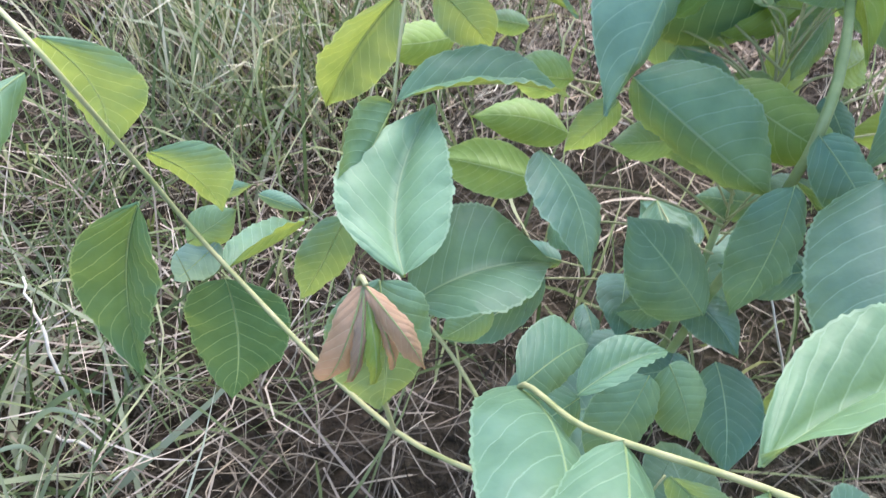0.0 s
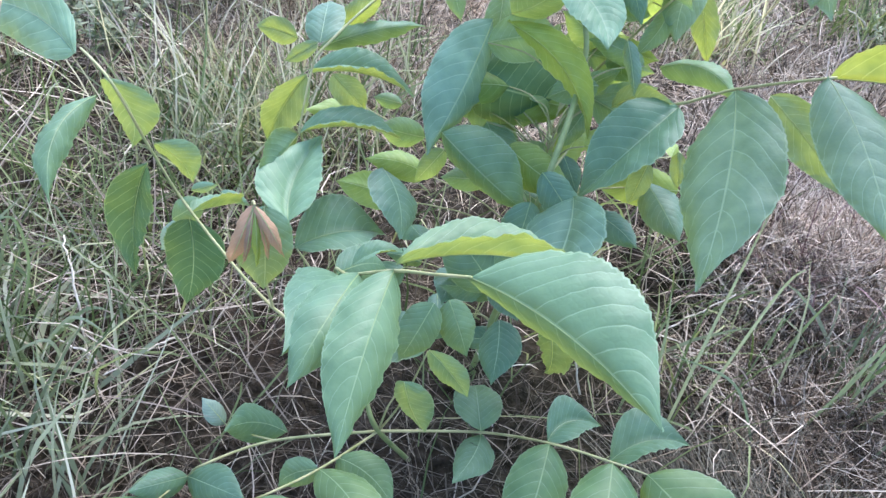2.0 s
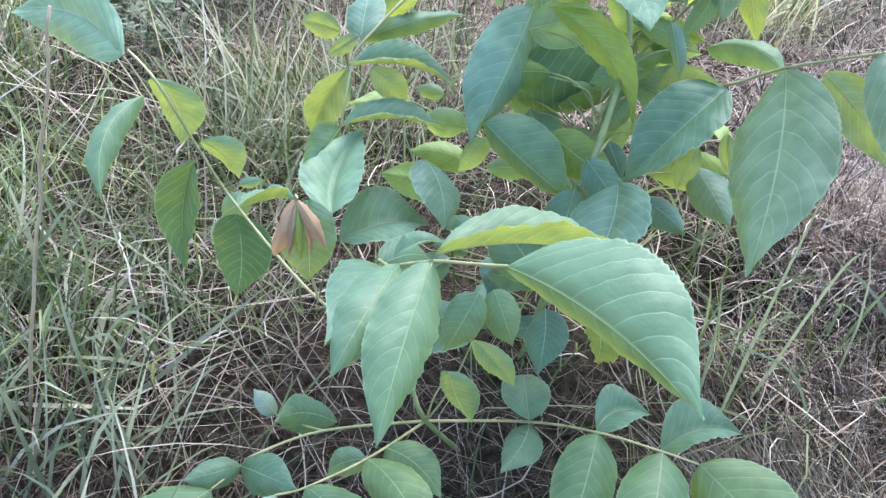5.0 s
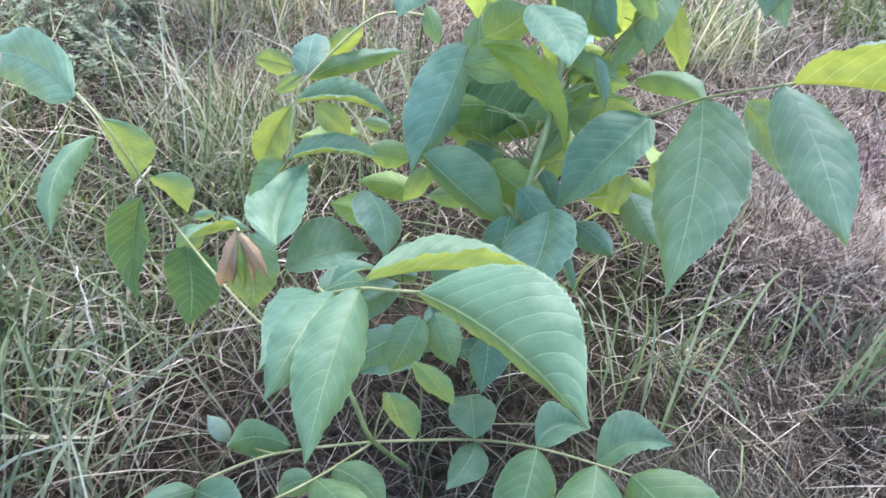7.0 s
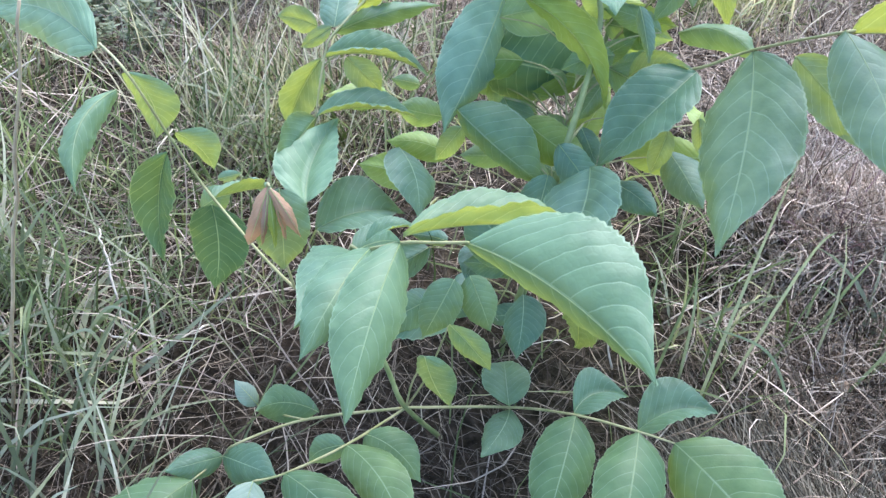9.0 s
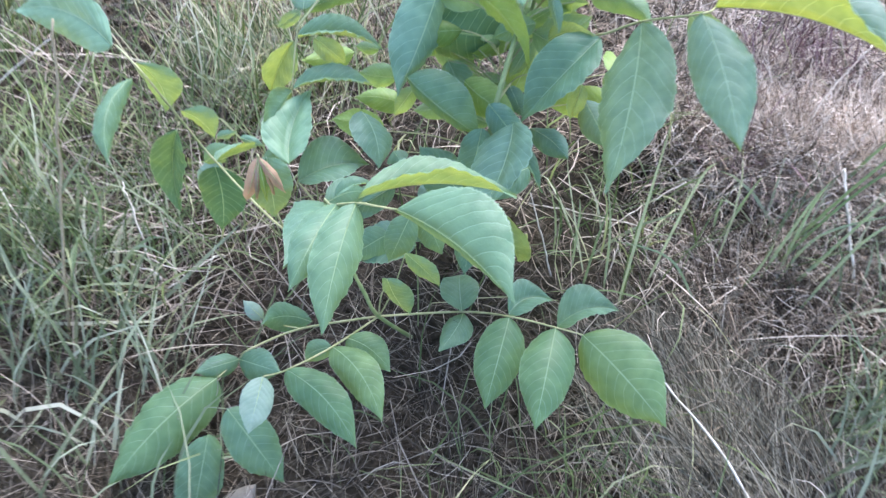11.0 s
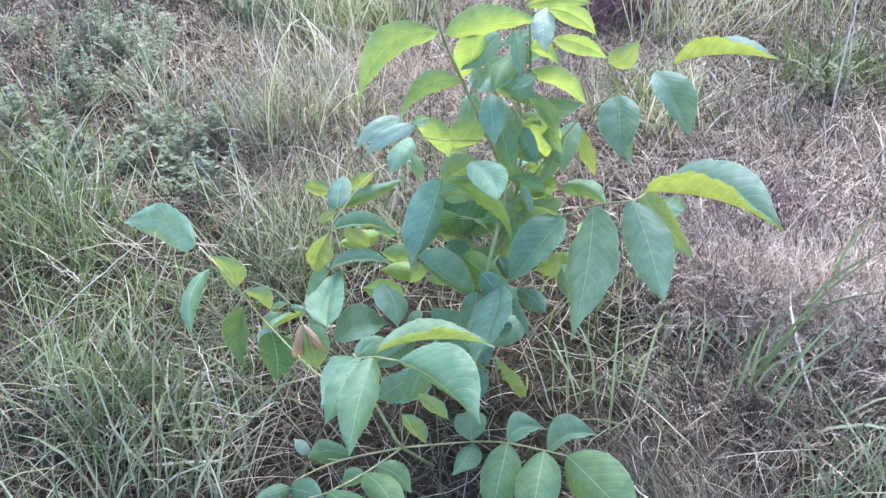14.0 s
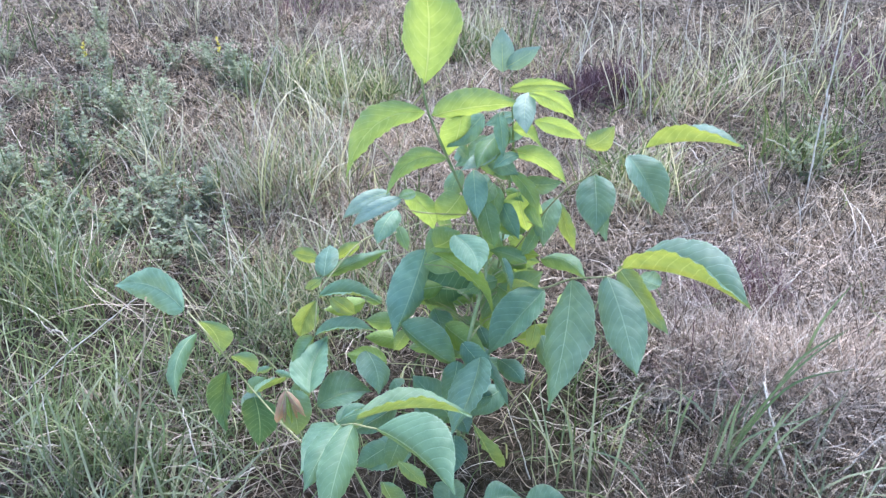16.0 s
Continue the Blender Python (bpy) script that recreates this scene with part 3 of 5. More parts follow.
def tube(bm, line, r0, r1, sides=7, slot=0, knots=0.0):
    rings = []
    for i, c in enumerate(line):
        way = (line[min(i + 1, len(line) - 1)] - line[max(i - 1, 0)]).normalized()
        a = way.orthogonal().normalized() if not rings else (last - way * last.dot(way)).normalized()
        last = a
        b = way.cross(a)
        f = i / (len(line) - 1)
        r = (r0 + (r1 - r0) * f) * (1 + knots * random.uniform(-1, 1))
        rings.append([bm.verts.new(c + r * (math.cos(q) * a + math.sin(q) * b)) for q in (6.2832 * k / sides for k in range(sides))])
    for lo, hi in zip(rings, rings[1:]):
        for k in range(sides):
            bm.faces.new((lo[k], lo[(k + 1) % sides], hi[(k + 1) % sides], hi[k])).material_index = slot
    for ring, flip in ((rings[0], True), (rings[-1], False)):
        bm.faces.new(ring[::-1] if flip else ring).material_index = slot


PROFILE_AT = (0, 0.03, 0.08, 0.16, 0.27, 0.40, 0.52, 0.64, 0.76, 0.86, 0.93, 1)
PROFILE = (0, 0.33, 0.59, 0.82, 0.96, 1.0, 0.96, 0.83, 0.59, 0.33, 0.145, 0)
VIEWPOINT = Vector((0.42, -0.05, 0.80))  # point on the camera's side; leaflets are shaped to fit the view from here


def leaf_bm(base, tip, ratio, left, right, bow, sway, rib=0.0004, teeth=1.0, rows=60, cols=5):
    """A pointed, toothed leaflet. left, right: degrees by which its halves turn back from the camera's side; bow, sway:
    how far its midrib arches towards the camera's side and sideways, as a share of its length."""
    base, tip = Vector(base), Vector(tip)
    d = tip - base
    size = d.length
    d.normalize()
    n = VIEWPOINT - (base + tip) / 2
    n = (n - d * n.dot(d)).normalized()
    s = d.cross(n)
    bm = bmesh.new()
    uv = bm.loops.layers.uv.new("UVMap")
    wobble, ph = random.uniform(0.5, 1.3), random.uniform(0, 6.28)
    grid = []
    for i in range(rows + 1):
        u = i / rows
        arch = 4 * u * (1 - u)
        centre = base + d * size * u + (n * bow + s * sway) * size * arch
        w = float(np.interp(u, PROFILE_AT, PROFILE)) * size * ratio / 2
        row = []
        for side, angle in ((-1, left), (1, right)):
            a = radians(angle)
            out = s * side * math.cos(a) - n * math.sin(a)
            up = n * math.cos(a) + s * side * math.sin(a)
            for j in range(cols if side < 0 else 0, -1 if side < 0 else cols + 1, -1 if side < 0 else 1):
                if side > 0 and j == 0:
                    continue
                v = j / cols
                edge = 1 + (teeth * 0.013 * (0.6 + 0.8 * random.random()) * (1 if i % 2 else -1) if j == cols and 2 < i < rows else 0)
                rise = 0.11 * w * math.sin(math.pi * v * 0.9) + 0.014 * size * v * math.sin(6.2832 * (u * 10 - 2.3 * v ** 1.4)) * arch * 0.62
                rise -= 0.10 * w * v * v
                rise += 0.017 * size * wobble * v * v * math.sin(9 * u + ph + 2 * side) + 0.008 * size * v * math.sin(23 * u + 3 * ph + side)
                co = centre + out * (w * v * edge) + up * rise + d * (0.05 * size * v * (w / size) * 2)
                row.append((bm.verts.new(co), (u, 0.5 + 0.5 * side * v)))
        grid.append(row)
    for lo, hi in zip(grid, grid[1:]):
        for j in range(len(lo) - 1):
            q = (lo[j], lo[j + 1], hi[j + 1], hi[j])
            f = bm.faces.new([x[0] for x in q])
            for loop, x in zip(f.loops, q):
                loop[uv].uv = x[1]
    line = [row[cols][0].co - n * rib * 0.3 for row in grid[::3]]
    tube(bm, line, rib, rib * 0.25, 5, 1)
    return bm


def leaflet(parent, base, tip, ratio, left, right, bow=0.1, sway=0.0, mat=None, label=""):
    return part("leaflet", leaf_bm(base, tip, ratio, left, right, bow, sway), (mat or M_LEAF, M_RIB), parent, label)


def leaf_stalk(parent, points, r0=0.0018, r1=0.001, label=""):
    r0, r1 = 0.78 * r0, 0.78 * r1
    bm = bmesh.new()
    tube(bm, spline(points), r0, r1, 7, 0, 0.05)
    return part("leaf_stalk", bm, M_STALK, parent, label)


def stem(parent, points, r0, r1):
    r0, r1 = 0.8 * r0, 0.85 * r1
    bm = bmesh.new()
    tube(bm, spline(points, 8), r0, r1, 9, 0, 0.08)
    return part("stem", bm, M_STEM, parent)


# ---- the sapling ----
sapling = tagged(new("sapling"), "bushy young walnut sapling with toothed green leaflets in dry grass", "sapling")
# woody shoots
stem(sapling, [(0.335, 0.630, -0.030), (0.350, 0.630, 0.120), (0.362, 0.626, 0.268), (0.372, 0.710, 0.328), (0.360, 0.740, 0.370), (0.309, 0.750, 0.486), (0.285, 0.750, 0.548), (0.277, 0.750, 0.593)], 0.0042, 0.0016)
stem(sapling, [(0.335, 0.630, -0.030), (0.360, 0.680, 0.120), (0.381, 0.780, 0.283), (0.395, 0.790, 0.452), (0.395, 0.790, 0.512), (0.391, 0.790, 0.569)], 0.0036, 0.0014)
stem(sapling, [(0.300, 0.530, -0.040), (0.269, 0.467, 0.079), (0.255, 0.463, 0.120), (0.239, 0.463, 0.166)], 0.0032, 0.0022)
# long leaf arching over the grass
stalk = leaf_stalk(sapling, [(0.239, 0.463, 0.166), (0.176, 0.463, 0.199), (0.094, 0.508, 0.235), (0.063, 0.514, 0.279), (0.048, 0.496, 0.342), (0.007, 0.531, 0.342)], 0.0017, 0.0012)
leaflet(stalk, (-0.014, 0.555, 0.323), (-0.146, 0.603, 0.314), 0.37, 13, -13, 0.02, 0.12, M_SHEEN)
leaflet(stalk, (0.008, 0.539, 0.300), (0.018, 0.450, 0.261), 0.33, 38, 45, 0.07, 0.15, M_FRESH)
leaflet(stalk, (0.006, 0.558, 0.305), (0.020, 0.560, 0.243), 0.72, -28, 58, 0.05, -0.15, M_FRESH)
leaflet(stalk, (0.058, 0.529, 0.276), (0.085, 0.533, 0.243), 0.88, -37, 75, 0.10, -0.10, M_FRESH)
leaflet(stalk, (0.070, 0.493, 0.283), (0.057, 0.481, 0.182), 0.43, -69, 1, -0.09, 0.05, M_DIMMED)
leaflet(stalk, (0.094, 0.508, 0.235), (0.112, 0.569, 0.207), 0.45, 40, -120, 0.1, 0, M_FRESH)
leaflet(stalk, (0.092, 0.508, 0.228), (0.089, 0.499, 0.143), 0.59, -3, 25, 0.01, -0.05, M_DIMMED)
# unfolding shoot tip
stalk = leaf_stalk(sapling, [(0.176, 0.463, 0.199), (0.165, 0.462, 0.250), (0.158, 0.466, 0.285)], 0.0015, 0.0012)
leaflet(stalk, (0.166, 0.470, 0.286), (0.170, 0.460, 0.219), 0.68, 20, 20, 0.12, 0)
# leaf hanging forward
stalk = leaf_stalk(sapling, [(0.247, 0.740, 0.362), (0.200, 0.700, 0.370), (0.158, 0.635, 0.333), (0.151, 0.621, 0.314), (0.151, 0.593, 0.271)], 0.0018, 0.001)
leaflet(stalk, (0.171, 0.510, 0.244), (0.170, 0.594, 0.274), 0.69, -6, -60, -0.11, -0.08, M_SOFT)
leaflet(stalk, (0.146, 0.626, 0.309), (0.106, 0.643, 0.225), 0.42, -33, -41, -0.01, 0.03)
leaflet(stalk, (0.153, 0.591, 0.275), (0.235, 0.616, 0.273), 0.49, 23, -96, 0.10, -0.08, M_FRESH)
leaflet(stalk, (0.144, 0.638, 0.304), (0.234, 0.652, 0.297), 0.48, 8, -99, 0.08, -0.09, M_FRESH)
leaflet(stalk, (0.164, 0.640, 0.307), (0.193, 0.650, 0.273), 0.6, 150, -150, 0.1, 0)
leaflet(stalk, (0.142, 0.676, 0.315), (0.129, 0.746, 0.324), 0.51, 31, -20, 0.12, -0.02)
leaflet(stalk, (0.072, 0.836, 0.237), (0.024, 0.838, 0.240), 0.64, 32, -32, 0.13, 0.02)
leaflet(stalk, (0.138, 0.744, 0.302), (0.183, 0.723, 0.350), 0.39, 8, 52, -0.01, 0.04)
leaflet(stalk, (0.144, 0.662, 0.322), (0.112, 0.671, 0.293), 0.32, 4, -3, 0.08, -0.02)
leaflet(stalk, (0.151, 0.593, 0.271), (0.135, 0.540, 0.250), 0.7, -148, 100, 0.1, 0)
# lower inner leaf
stalk = leaf_stalk(sapling, [(0.239, 0.463, 0.166), (0.200, 0.500, 0.200), (0.178, 0.511, 0.220)], 0.0016, 0.001)
leaflet(stalk, (0.172, 0.524, 0.208), (0.240, 0.560, 0.214), 0.89, 12, -69, 0.07, -0.10, M_FRESH)
leaflet(stalk, (0.224, 0.594, 0.256), (0.254, 0.544, 0.226), 0.80, 48, -35, 0.07, -0.09, M_LEAF)
leaflet(stalk, (0.267, 0.530, 0.146), (0.225, 0.510, 0.119), 0.75, 20, 20, 0.1, 0, M_FRESH)
leaflet(stalk, (0.292, 0.520, 0.188), (0.273, 0.500, 0.133), 0.6, 20, 20, 0.1, 0, M_FRESH)
leaflet(stalk, (0.303, 0.530, 0.186), (0.328, 0.520, 0.136), 0.6, 20, 20, 0.1, 0, M_FRESH)
leaflet(stalk, (0.049, 0.600, 0.147), (0.010, 0.610, 0.093), 0.4, 15, 15, 0.1, 0, M_PALE)
leaflet(stalk, (0.041, 0.620, 0.166), (0.068, 0.620, 0.180), 0.42, 10, 45, 0.1, 0, M_SHEEN)
leaflet(stalk, (0.070, 0.620, 0.172), (0.099, 0.620, 0.164), 0.42, 10, 45, 0.1, 0, M_SHEEN)
leaflet(stalk, (0.030, 0.600, 0.143), (0.060, 0.610, 0.168), 0.7, 20, 20, 0.1, 0, M_FRESH)
leaflet(stalk, (0.126, 0.600, 0.184), (0.100, 0.590, 0.118), 0.45, 20, 20, 0.1, 0, M_FRESH)
leaflet(stalk, (0.216, 0.580, 0.149), (0.189, 0.570, 0.126), 0.7, 20, 20, 0.1, 0, M_FRESH)
# leaf reaching towards the camera
stalk = leaf_stalk(sapling, [(0.239, 0.463, 0.166), (0.222, 0.460, 0.248), (0.240, 0.424, 0.284), (0.273, 0.387, 0.328), (0.298, 0.357, 0.358), (0.317, 0.334, 0.381)], 0.0017, 0.0011)
leaflet(stalk, (0.316, 0.335, 0.380), (0.407, 0.269, 0.378), 0.71, 0, 94, 0.03, -0.06, M_FRESH)
leaflet(stalk, (0.273, 0.393, 0.328), (0.398, 0.427, 0.324), 0.41, 23, -116, -0.12, -0.09, M_FRESH)
leaflet(stalk, (0.273, 0.386, 0.329), (0.270, 0.284, 0.287), 0.41, 38, 16, 0.10, 0.03, M_FRESH)
leaflet(stalk, (0.248, 0.414, 0.296), (0.232, 0.322, 0.284), 0.46, 15, 34, 0.16, 0.03, M_FRESH)
leaflet(stalk, (0.238, 0.440, 0.278), (0.269, 0.461, 0.282), 0.55, 16, -92, 0.09, -0.10, M_FRESH)
leaflet(stalk, (0.222, 0.460, 0.248), (0.225, 0.335, 0.295), 0.42, 20, 30, 0.15, 0, M_FRESH)
leaflet(stalk, (0.222, 0.460, 0.248), (0.253, 0.500, 0.230), 0.6, 20, 20, 0.12, -0.1, M_FRESH)
# low leaf spread over the ground
stalk = leaf_stalk(sapling, [(0.269, 0.467, 0.079), (0.356, 0.513, 0.052), (0.410, 0.473, 0.108), (0.458, 0.455, 0.125), (0.486, 0.452, 0.124)], 0.0018, 0.001)
leaflet(stalk, (0.486, 0.452, 0.124), (0.577, 0.380, 0.092), 0.66, 8, 34, 0.1, -0.02, M_OLIVE)
leaflet(stalk, (0.458, 0.455, 0.125), (0.450, 0.354, 0.090), 0.55, 20, 20, 0.1, 0, M_OLIVE)
leaflet(stalk, (0.410, 0.473, 0.108), (0.399, 0.387, 0.058), 0.55, 20, 20, 0.1, 0, M_OLIVE)
leaflet(stalk, (0.357, 0.516, 0.046), (0.340, 0.449, 0.057), 0.55, -2, 45, 0.12, -0.04, M_FRESH)
leaflet(stalk, (0.409, 0.478, 0.104), (0.455, 0.511, 0.100), 0.82, -4, -65, -0.07, -0.19, M_FRESH)
leaflet(stalk, (0.461, 0.470, 0.107), (0.523, 0.491, 0.124), 0.86, 5, -76, 0.05, -0.15, M_FRESH)
leaflet(stalk, (0.356, 0.510, 0.057), (0.344, 0.579, 0.039), 0.64, -9, -9, 0.13, -0.02, M_FRESH)
# low leaf in front
stalk = leaf_stalk(sapling, [(0.269, 0.467, 0.079), (0.236, 0.400, 0.104), (0.203, 0.355, 0.118), (0.188, 0.335, 0.132)], 0.0016, 0.001)
leaflet(stalk, (0.188, 0.335, 0.132), (0.185, 0.290, 0.101), 0.6, 15, 15, 0.1, 0, M_PALE)
leaflet(stalk, (0.203, 0.355, 0.118), (0.286, 0.300, 0.092), 0.42, 15, 20, 0.12, -0.08, M_OLIVE)
leaflet(stalk, (0.236, 0.400, 0.104), (0.304, 0.330, 0.096), 0.42, 10, 20, 0.12, -0.08, M_OLIVE)
leaflet(stalk, (0.245, 0.420, 0.095), (0.298, 0.395, 0.084), 0.6, 15, 15, 0.1, -0.1, M_OLIVE)
leaflet(stalk, (0.236, 0.400, 0.104), (0.204, 0.400, 0.068), 0.5, 15, 15, 0.1, 0.1, M_FRESH)
# young side shoot
stalk = leaf_stalk(sapling, [(0.269, 0.467, 0.079), (0.275, 0.452, 0.130), (0.285, 0.443, 0.171)], 0.0013, 0.0008)
leaflet(stalk, (0.286, 0.435, 0.183), (0.308, 0.444, 0.122), 0.54, -22, 73, 0.03, 0.05, M_FRESH)
# young side shoot
stalk = leaf_stalk(sapling, [(0.269, 0.467, 0.079), (0.285, 0.462, 0.130), (0.297, 0.470, 0.184)], 0.0013, 0.0008)
leaflet(stalk, (0.298, 0.467, 0.189), (0.335, 0.464, 0.150), 0.47, -43, 45, 0.10, -0.01, M_FRESH)
# low leaf lying on the grass
stalk = leaf_stalk(sapling, [(0.269, 0.467, 0.079), (0.183, 0.450, 0.055), (0.140, 0.406, 0.064), (0.122, 0.412, 0.032), (0.111, 0.379, 0.041)], 0.0018, 0.001)
leaflet(stalk, (0.185, 0.481, 0.028), (0.148, 0.431, 0.079), 0.48, 27, 22, -0.04, 0.10, M_FRESH)
leaflet(stalk, (0.122, 0.412, 0.032), (0.087, 0.377, 0.046), 0.55, 15, 30, 0.1, 0, M_FRESH)
leaflet(stalk, (0.122, 0.412, 0.032), (0.183, 0.385, 0.063), 0.55, 15, 30, 0.1, 0, M_FRESH)
leaflet(stalk, (0.111, 0.379, 0.041), (0.034, 0.259, -0.003), 0.5, 15, 40, 0.12, 0.05, M_OLIVE)
leaflet(stalk, (0.152, 0.319, 0.088), (0.208, 0.292, 0.008), 0.5, 15, 20, 0.1, 0, M_FRESH)
leaflet(stalk, (0.128, 0.310, 0.046), (0.113, 0.250, -0.056), 0.42, 20, 15, 0.1, 0, M_FRESH)
# inner leaf
stalk = leaf_stalk(sapling, [(0.372, 0.710, 0.328), (0.293, 0.740, 0.344)], 0.002, 0.0012)
leaflet(stalk, (0.285, 0.714, 0.353), (0.255, 0.625, 0.259), 0.56, 60, 18, 0.08, -0.02, M_SHEEN)
leaflet(stalk, (0.298, 0.690, 0.364), (0.390, 0.670, 0.283), 0.34, 100, -150, 0.06, -0.12, M_LIME)
leaflet(stalk, (0.281, 0.694, 0.301), (0.373, 0.744, 0.269), 0.90, 10, 50, 0.10, 0.00, M_DIMMED)
leaflet(stalk, (0.265, 0.631, 0.280), (0.350, 0.610, 0.233), 0.71, 6, 76, 0.12, 0.04, M_CROWN)
leaflet(stalk, (0.338, 0.650, 0.421), (0.377, 0.603, 0.395), 0.68, 15, -31, -0.07, -0.13, M_SHEEN)
leaflet(stalk, (0.300, 0.703, 0.366), (0.339, 0.684, 0.407), 0.82, -1, 55, 0.05, 0.06, M_CROWN)
leaflet(stalk, (0.214, 0.720, 0.249), (0.185, 0.720, 0.250), 0.6, 25, 25, 0.1, 0, M_CROWN)
leaflet(stalk, (0.267, 0.660, 0.246), (0.245, 0.660, 0.205), 0.5, 20, 20, 0.1, 0, M_CROWN)
leaflet(stalk, (0.375, 0.740, 0.291), (0.406, 0.720, 0.330), 0.4, 20, 20, 0.1, 0, M_CROWN)
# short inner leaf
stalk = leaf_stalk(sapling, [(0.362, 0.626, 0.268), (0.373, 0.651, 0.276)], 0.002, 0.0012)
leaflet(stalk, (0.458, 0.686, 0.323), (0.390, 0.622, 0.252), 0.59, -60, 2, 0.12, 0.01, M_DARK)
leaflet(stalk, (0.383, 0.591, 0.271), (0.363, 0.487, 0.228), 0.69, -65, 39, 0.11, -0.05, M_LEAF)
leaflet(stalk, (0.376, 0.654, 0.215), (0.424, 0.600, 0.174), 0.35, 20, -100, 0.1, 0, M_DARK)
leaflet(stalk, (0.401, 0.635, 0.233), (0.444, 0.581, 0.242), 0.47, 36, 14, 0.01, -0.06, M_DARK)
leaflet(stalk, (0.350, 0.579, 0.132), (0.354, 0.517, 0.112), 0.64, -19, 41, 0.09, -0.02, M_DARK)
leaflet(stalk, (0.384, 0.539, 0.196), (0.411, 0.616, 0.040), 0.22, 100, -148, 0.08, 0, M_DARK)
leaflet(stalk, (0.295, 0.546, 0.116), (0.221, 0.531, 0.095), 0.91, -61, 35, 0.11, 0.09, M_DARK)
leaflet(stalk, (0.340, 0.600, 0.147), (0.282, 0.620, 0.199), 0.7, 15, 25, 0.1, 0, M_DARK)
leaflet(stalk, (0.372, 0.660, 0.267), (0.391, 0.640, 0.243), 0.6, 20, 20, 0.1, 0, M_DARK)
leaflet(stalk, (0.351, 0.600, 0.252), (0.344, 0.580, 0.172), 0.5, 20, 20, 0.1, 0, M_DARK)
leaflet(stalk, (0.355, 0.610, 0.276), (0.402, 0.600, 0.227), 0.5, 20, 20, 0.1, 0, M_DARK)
# large leaf with drooping leaflets
stalk = leaf_stalk(sapling, [(0.376, 0.745, 0.285), (0.425, 0.712, 0.305), (0.458, 0.690, 0.324), (0.493, 0.669, 0.357), (0.536, 0.613, 0.404), (0.557, 0.668, 0.382)], 0.0022, 0.0012)
leaflet(stalk, (0.493, 0.669, 0.356), (0.480, 0.512, 0.265), 0.46, -34, 46, 0.04, -0.03)
leaflet(stalk, (0.536, 0.613, 0.404), (0.576, 0.493, 0.350), 0.41, 22, 12, 0.03, -0.03)
leaflet(stalk, (0.558, 0.783, 0.309), (0.631, 0.685, 0.270), 0.36, 150, -150, 0.08, 0)
leaflet(stalk, (0.557, 0.668, 0.382), (0.700, 0.568, 0.406), 0.62, 25, -120, -0.04, -0.08)
leaflet(stalk, (0.628, 0.837, 0.245), (0.603, 0.919, 0.204), 0.45, 150, -150, 0.1, 0)
leaflet(stalk, (0.456, 0.690, 0.240), (0.489, 0.630, 0.224), 0.6, 25, 25, 0.1, 0)
leaflet(stalk, (0.449, 0.680, 0.267), (0.444, 0.680, 0.219), 0.45, 165, 165, 0.1, 0)
leaflet(stalk, (0.475, 0.700, 0.273), (0.487, 0.700, 0.235), 0.4, 165, 165, 0.1, 0)
leaflet(stalk, (0.398, 0.680, 0.374), (0.415, 0.660, 0.336), 0.4, 20, 60, 0.1, 0)
leaflet(stalk, (0.405, 0.700, 0.302), (0.453, 0.680, 0.327), 0.5, 100, -148, 0.08, -0.12)
# upper leaf
stalk = leaf_stalk(sapling, [(0.381, 0.780, 0.283), (0.462, 0.760, 0.427), (0.507, 0.720, 0.488), (0.545, 0.690, 0.534), (0.567, 0.670, 0.554)], 0.0018, 0.001)
leaflet(stalk, (0.565, 0.665, 0.555), (0.668, 0.635, 0.577), 0.59, 50, -130, 0.09, -0.08)
leaflet(stalk, (0.547, 0.675, 0.540), (0.592, 0.634, 0.483), 0.72, 31, -75, 0.09, -0.05)
leaflet(stalk, (0.510, 0.722, 0.486), (0.518, 0.659, 0.434), 0.62, -14, -13, 0.09, -0.03)
leaflet(stalk, (0.460, 0.801, 0.406), (0.449, 0.749, 0.352), 0.53, 6, 28, 0.08, 0.10)
leaflet(stalk, (0.495, 0.730, 0.524), (0.528, 0.697, 0.568), 0.46, 11, 12, 0.07, 0.10)
leaflet(stalk, (0.523, 0.698, 0.455), (0.531, 0.647, 0.433), 0.42, 150, -150, 0.1, 0)
leaflet(stalk, (0.466, 0.821, 0.387), (0.495, 0.798, 0.318), 0.38, -41, 40, 0.10, 0.02)
# crown of the main shoot
stalk = leaf_stalk(sapling, [(0.309, 0.750, 0.486), (0.285, 0.750, 0.548), (0.277, 0.750, 0.593)], 0.0016, 0.001)
leaflet(stalk, (0.280, 0.753, 0.584), (0.293, 0.706, 0.732), 0.64, 43, 32, -0.04, 0.04, M_CROWN)
leaflet(stalk, (0.281, 0.750, 0.547), (0.193, 0.660, 0.482), 0.40, 53, -40, 0.14, 0.21, M_CROWN)
leaflet(stalk, (0.296, 0.722, 0.554), (0.413, 0.729, 0.575), 0.43, -16, 63, 0.06, -0.04, M_CROWN)
leaflet(stalk, (0.335, 0.735, 0.559), (0.308, 0.775, 0.473), 0.49, 53, -8, 0.07, -0.03, M_CROWN)
leaflet(stalk, (0.313, 0.734, 0.489), (0.243, 0.674, 0.458), 0.36, 40, -37, 0.13, 0.22, M_CROWN)
leaflet(stalk, (0.389, 0.781, 0.574), (0.471, 0.800, 0.571), 0.25, -35, 16, 0.12, -0.08, M_CROWN)
leaflet(stalk, (0.419, 0.737, 0.587), (0.479, 0.742, 0.553), 0.41, -31, 25, 0.11, -0.12, M_CROWN)
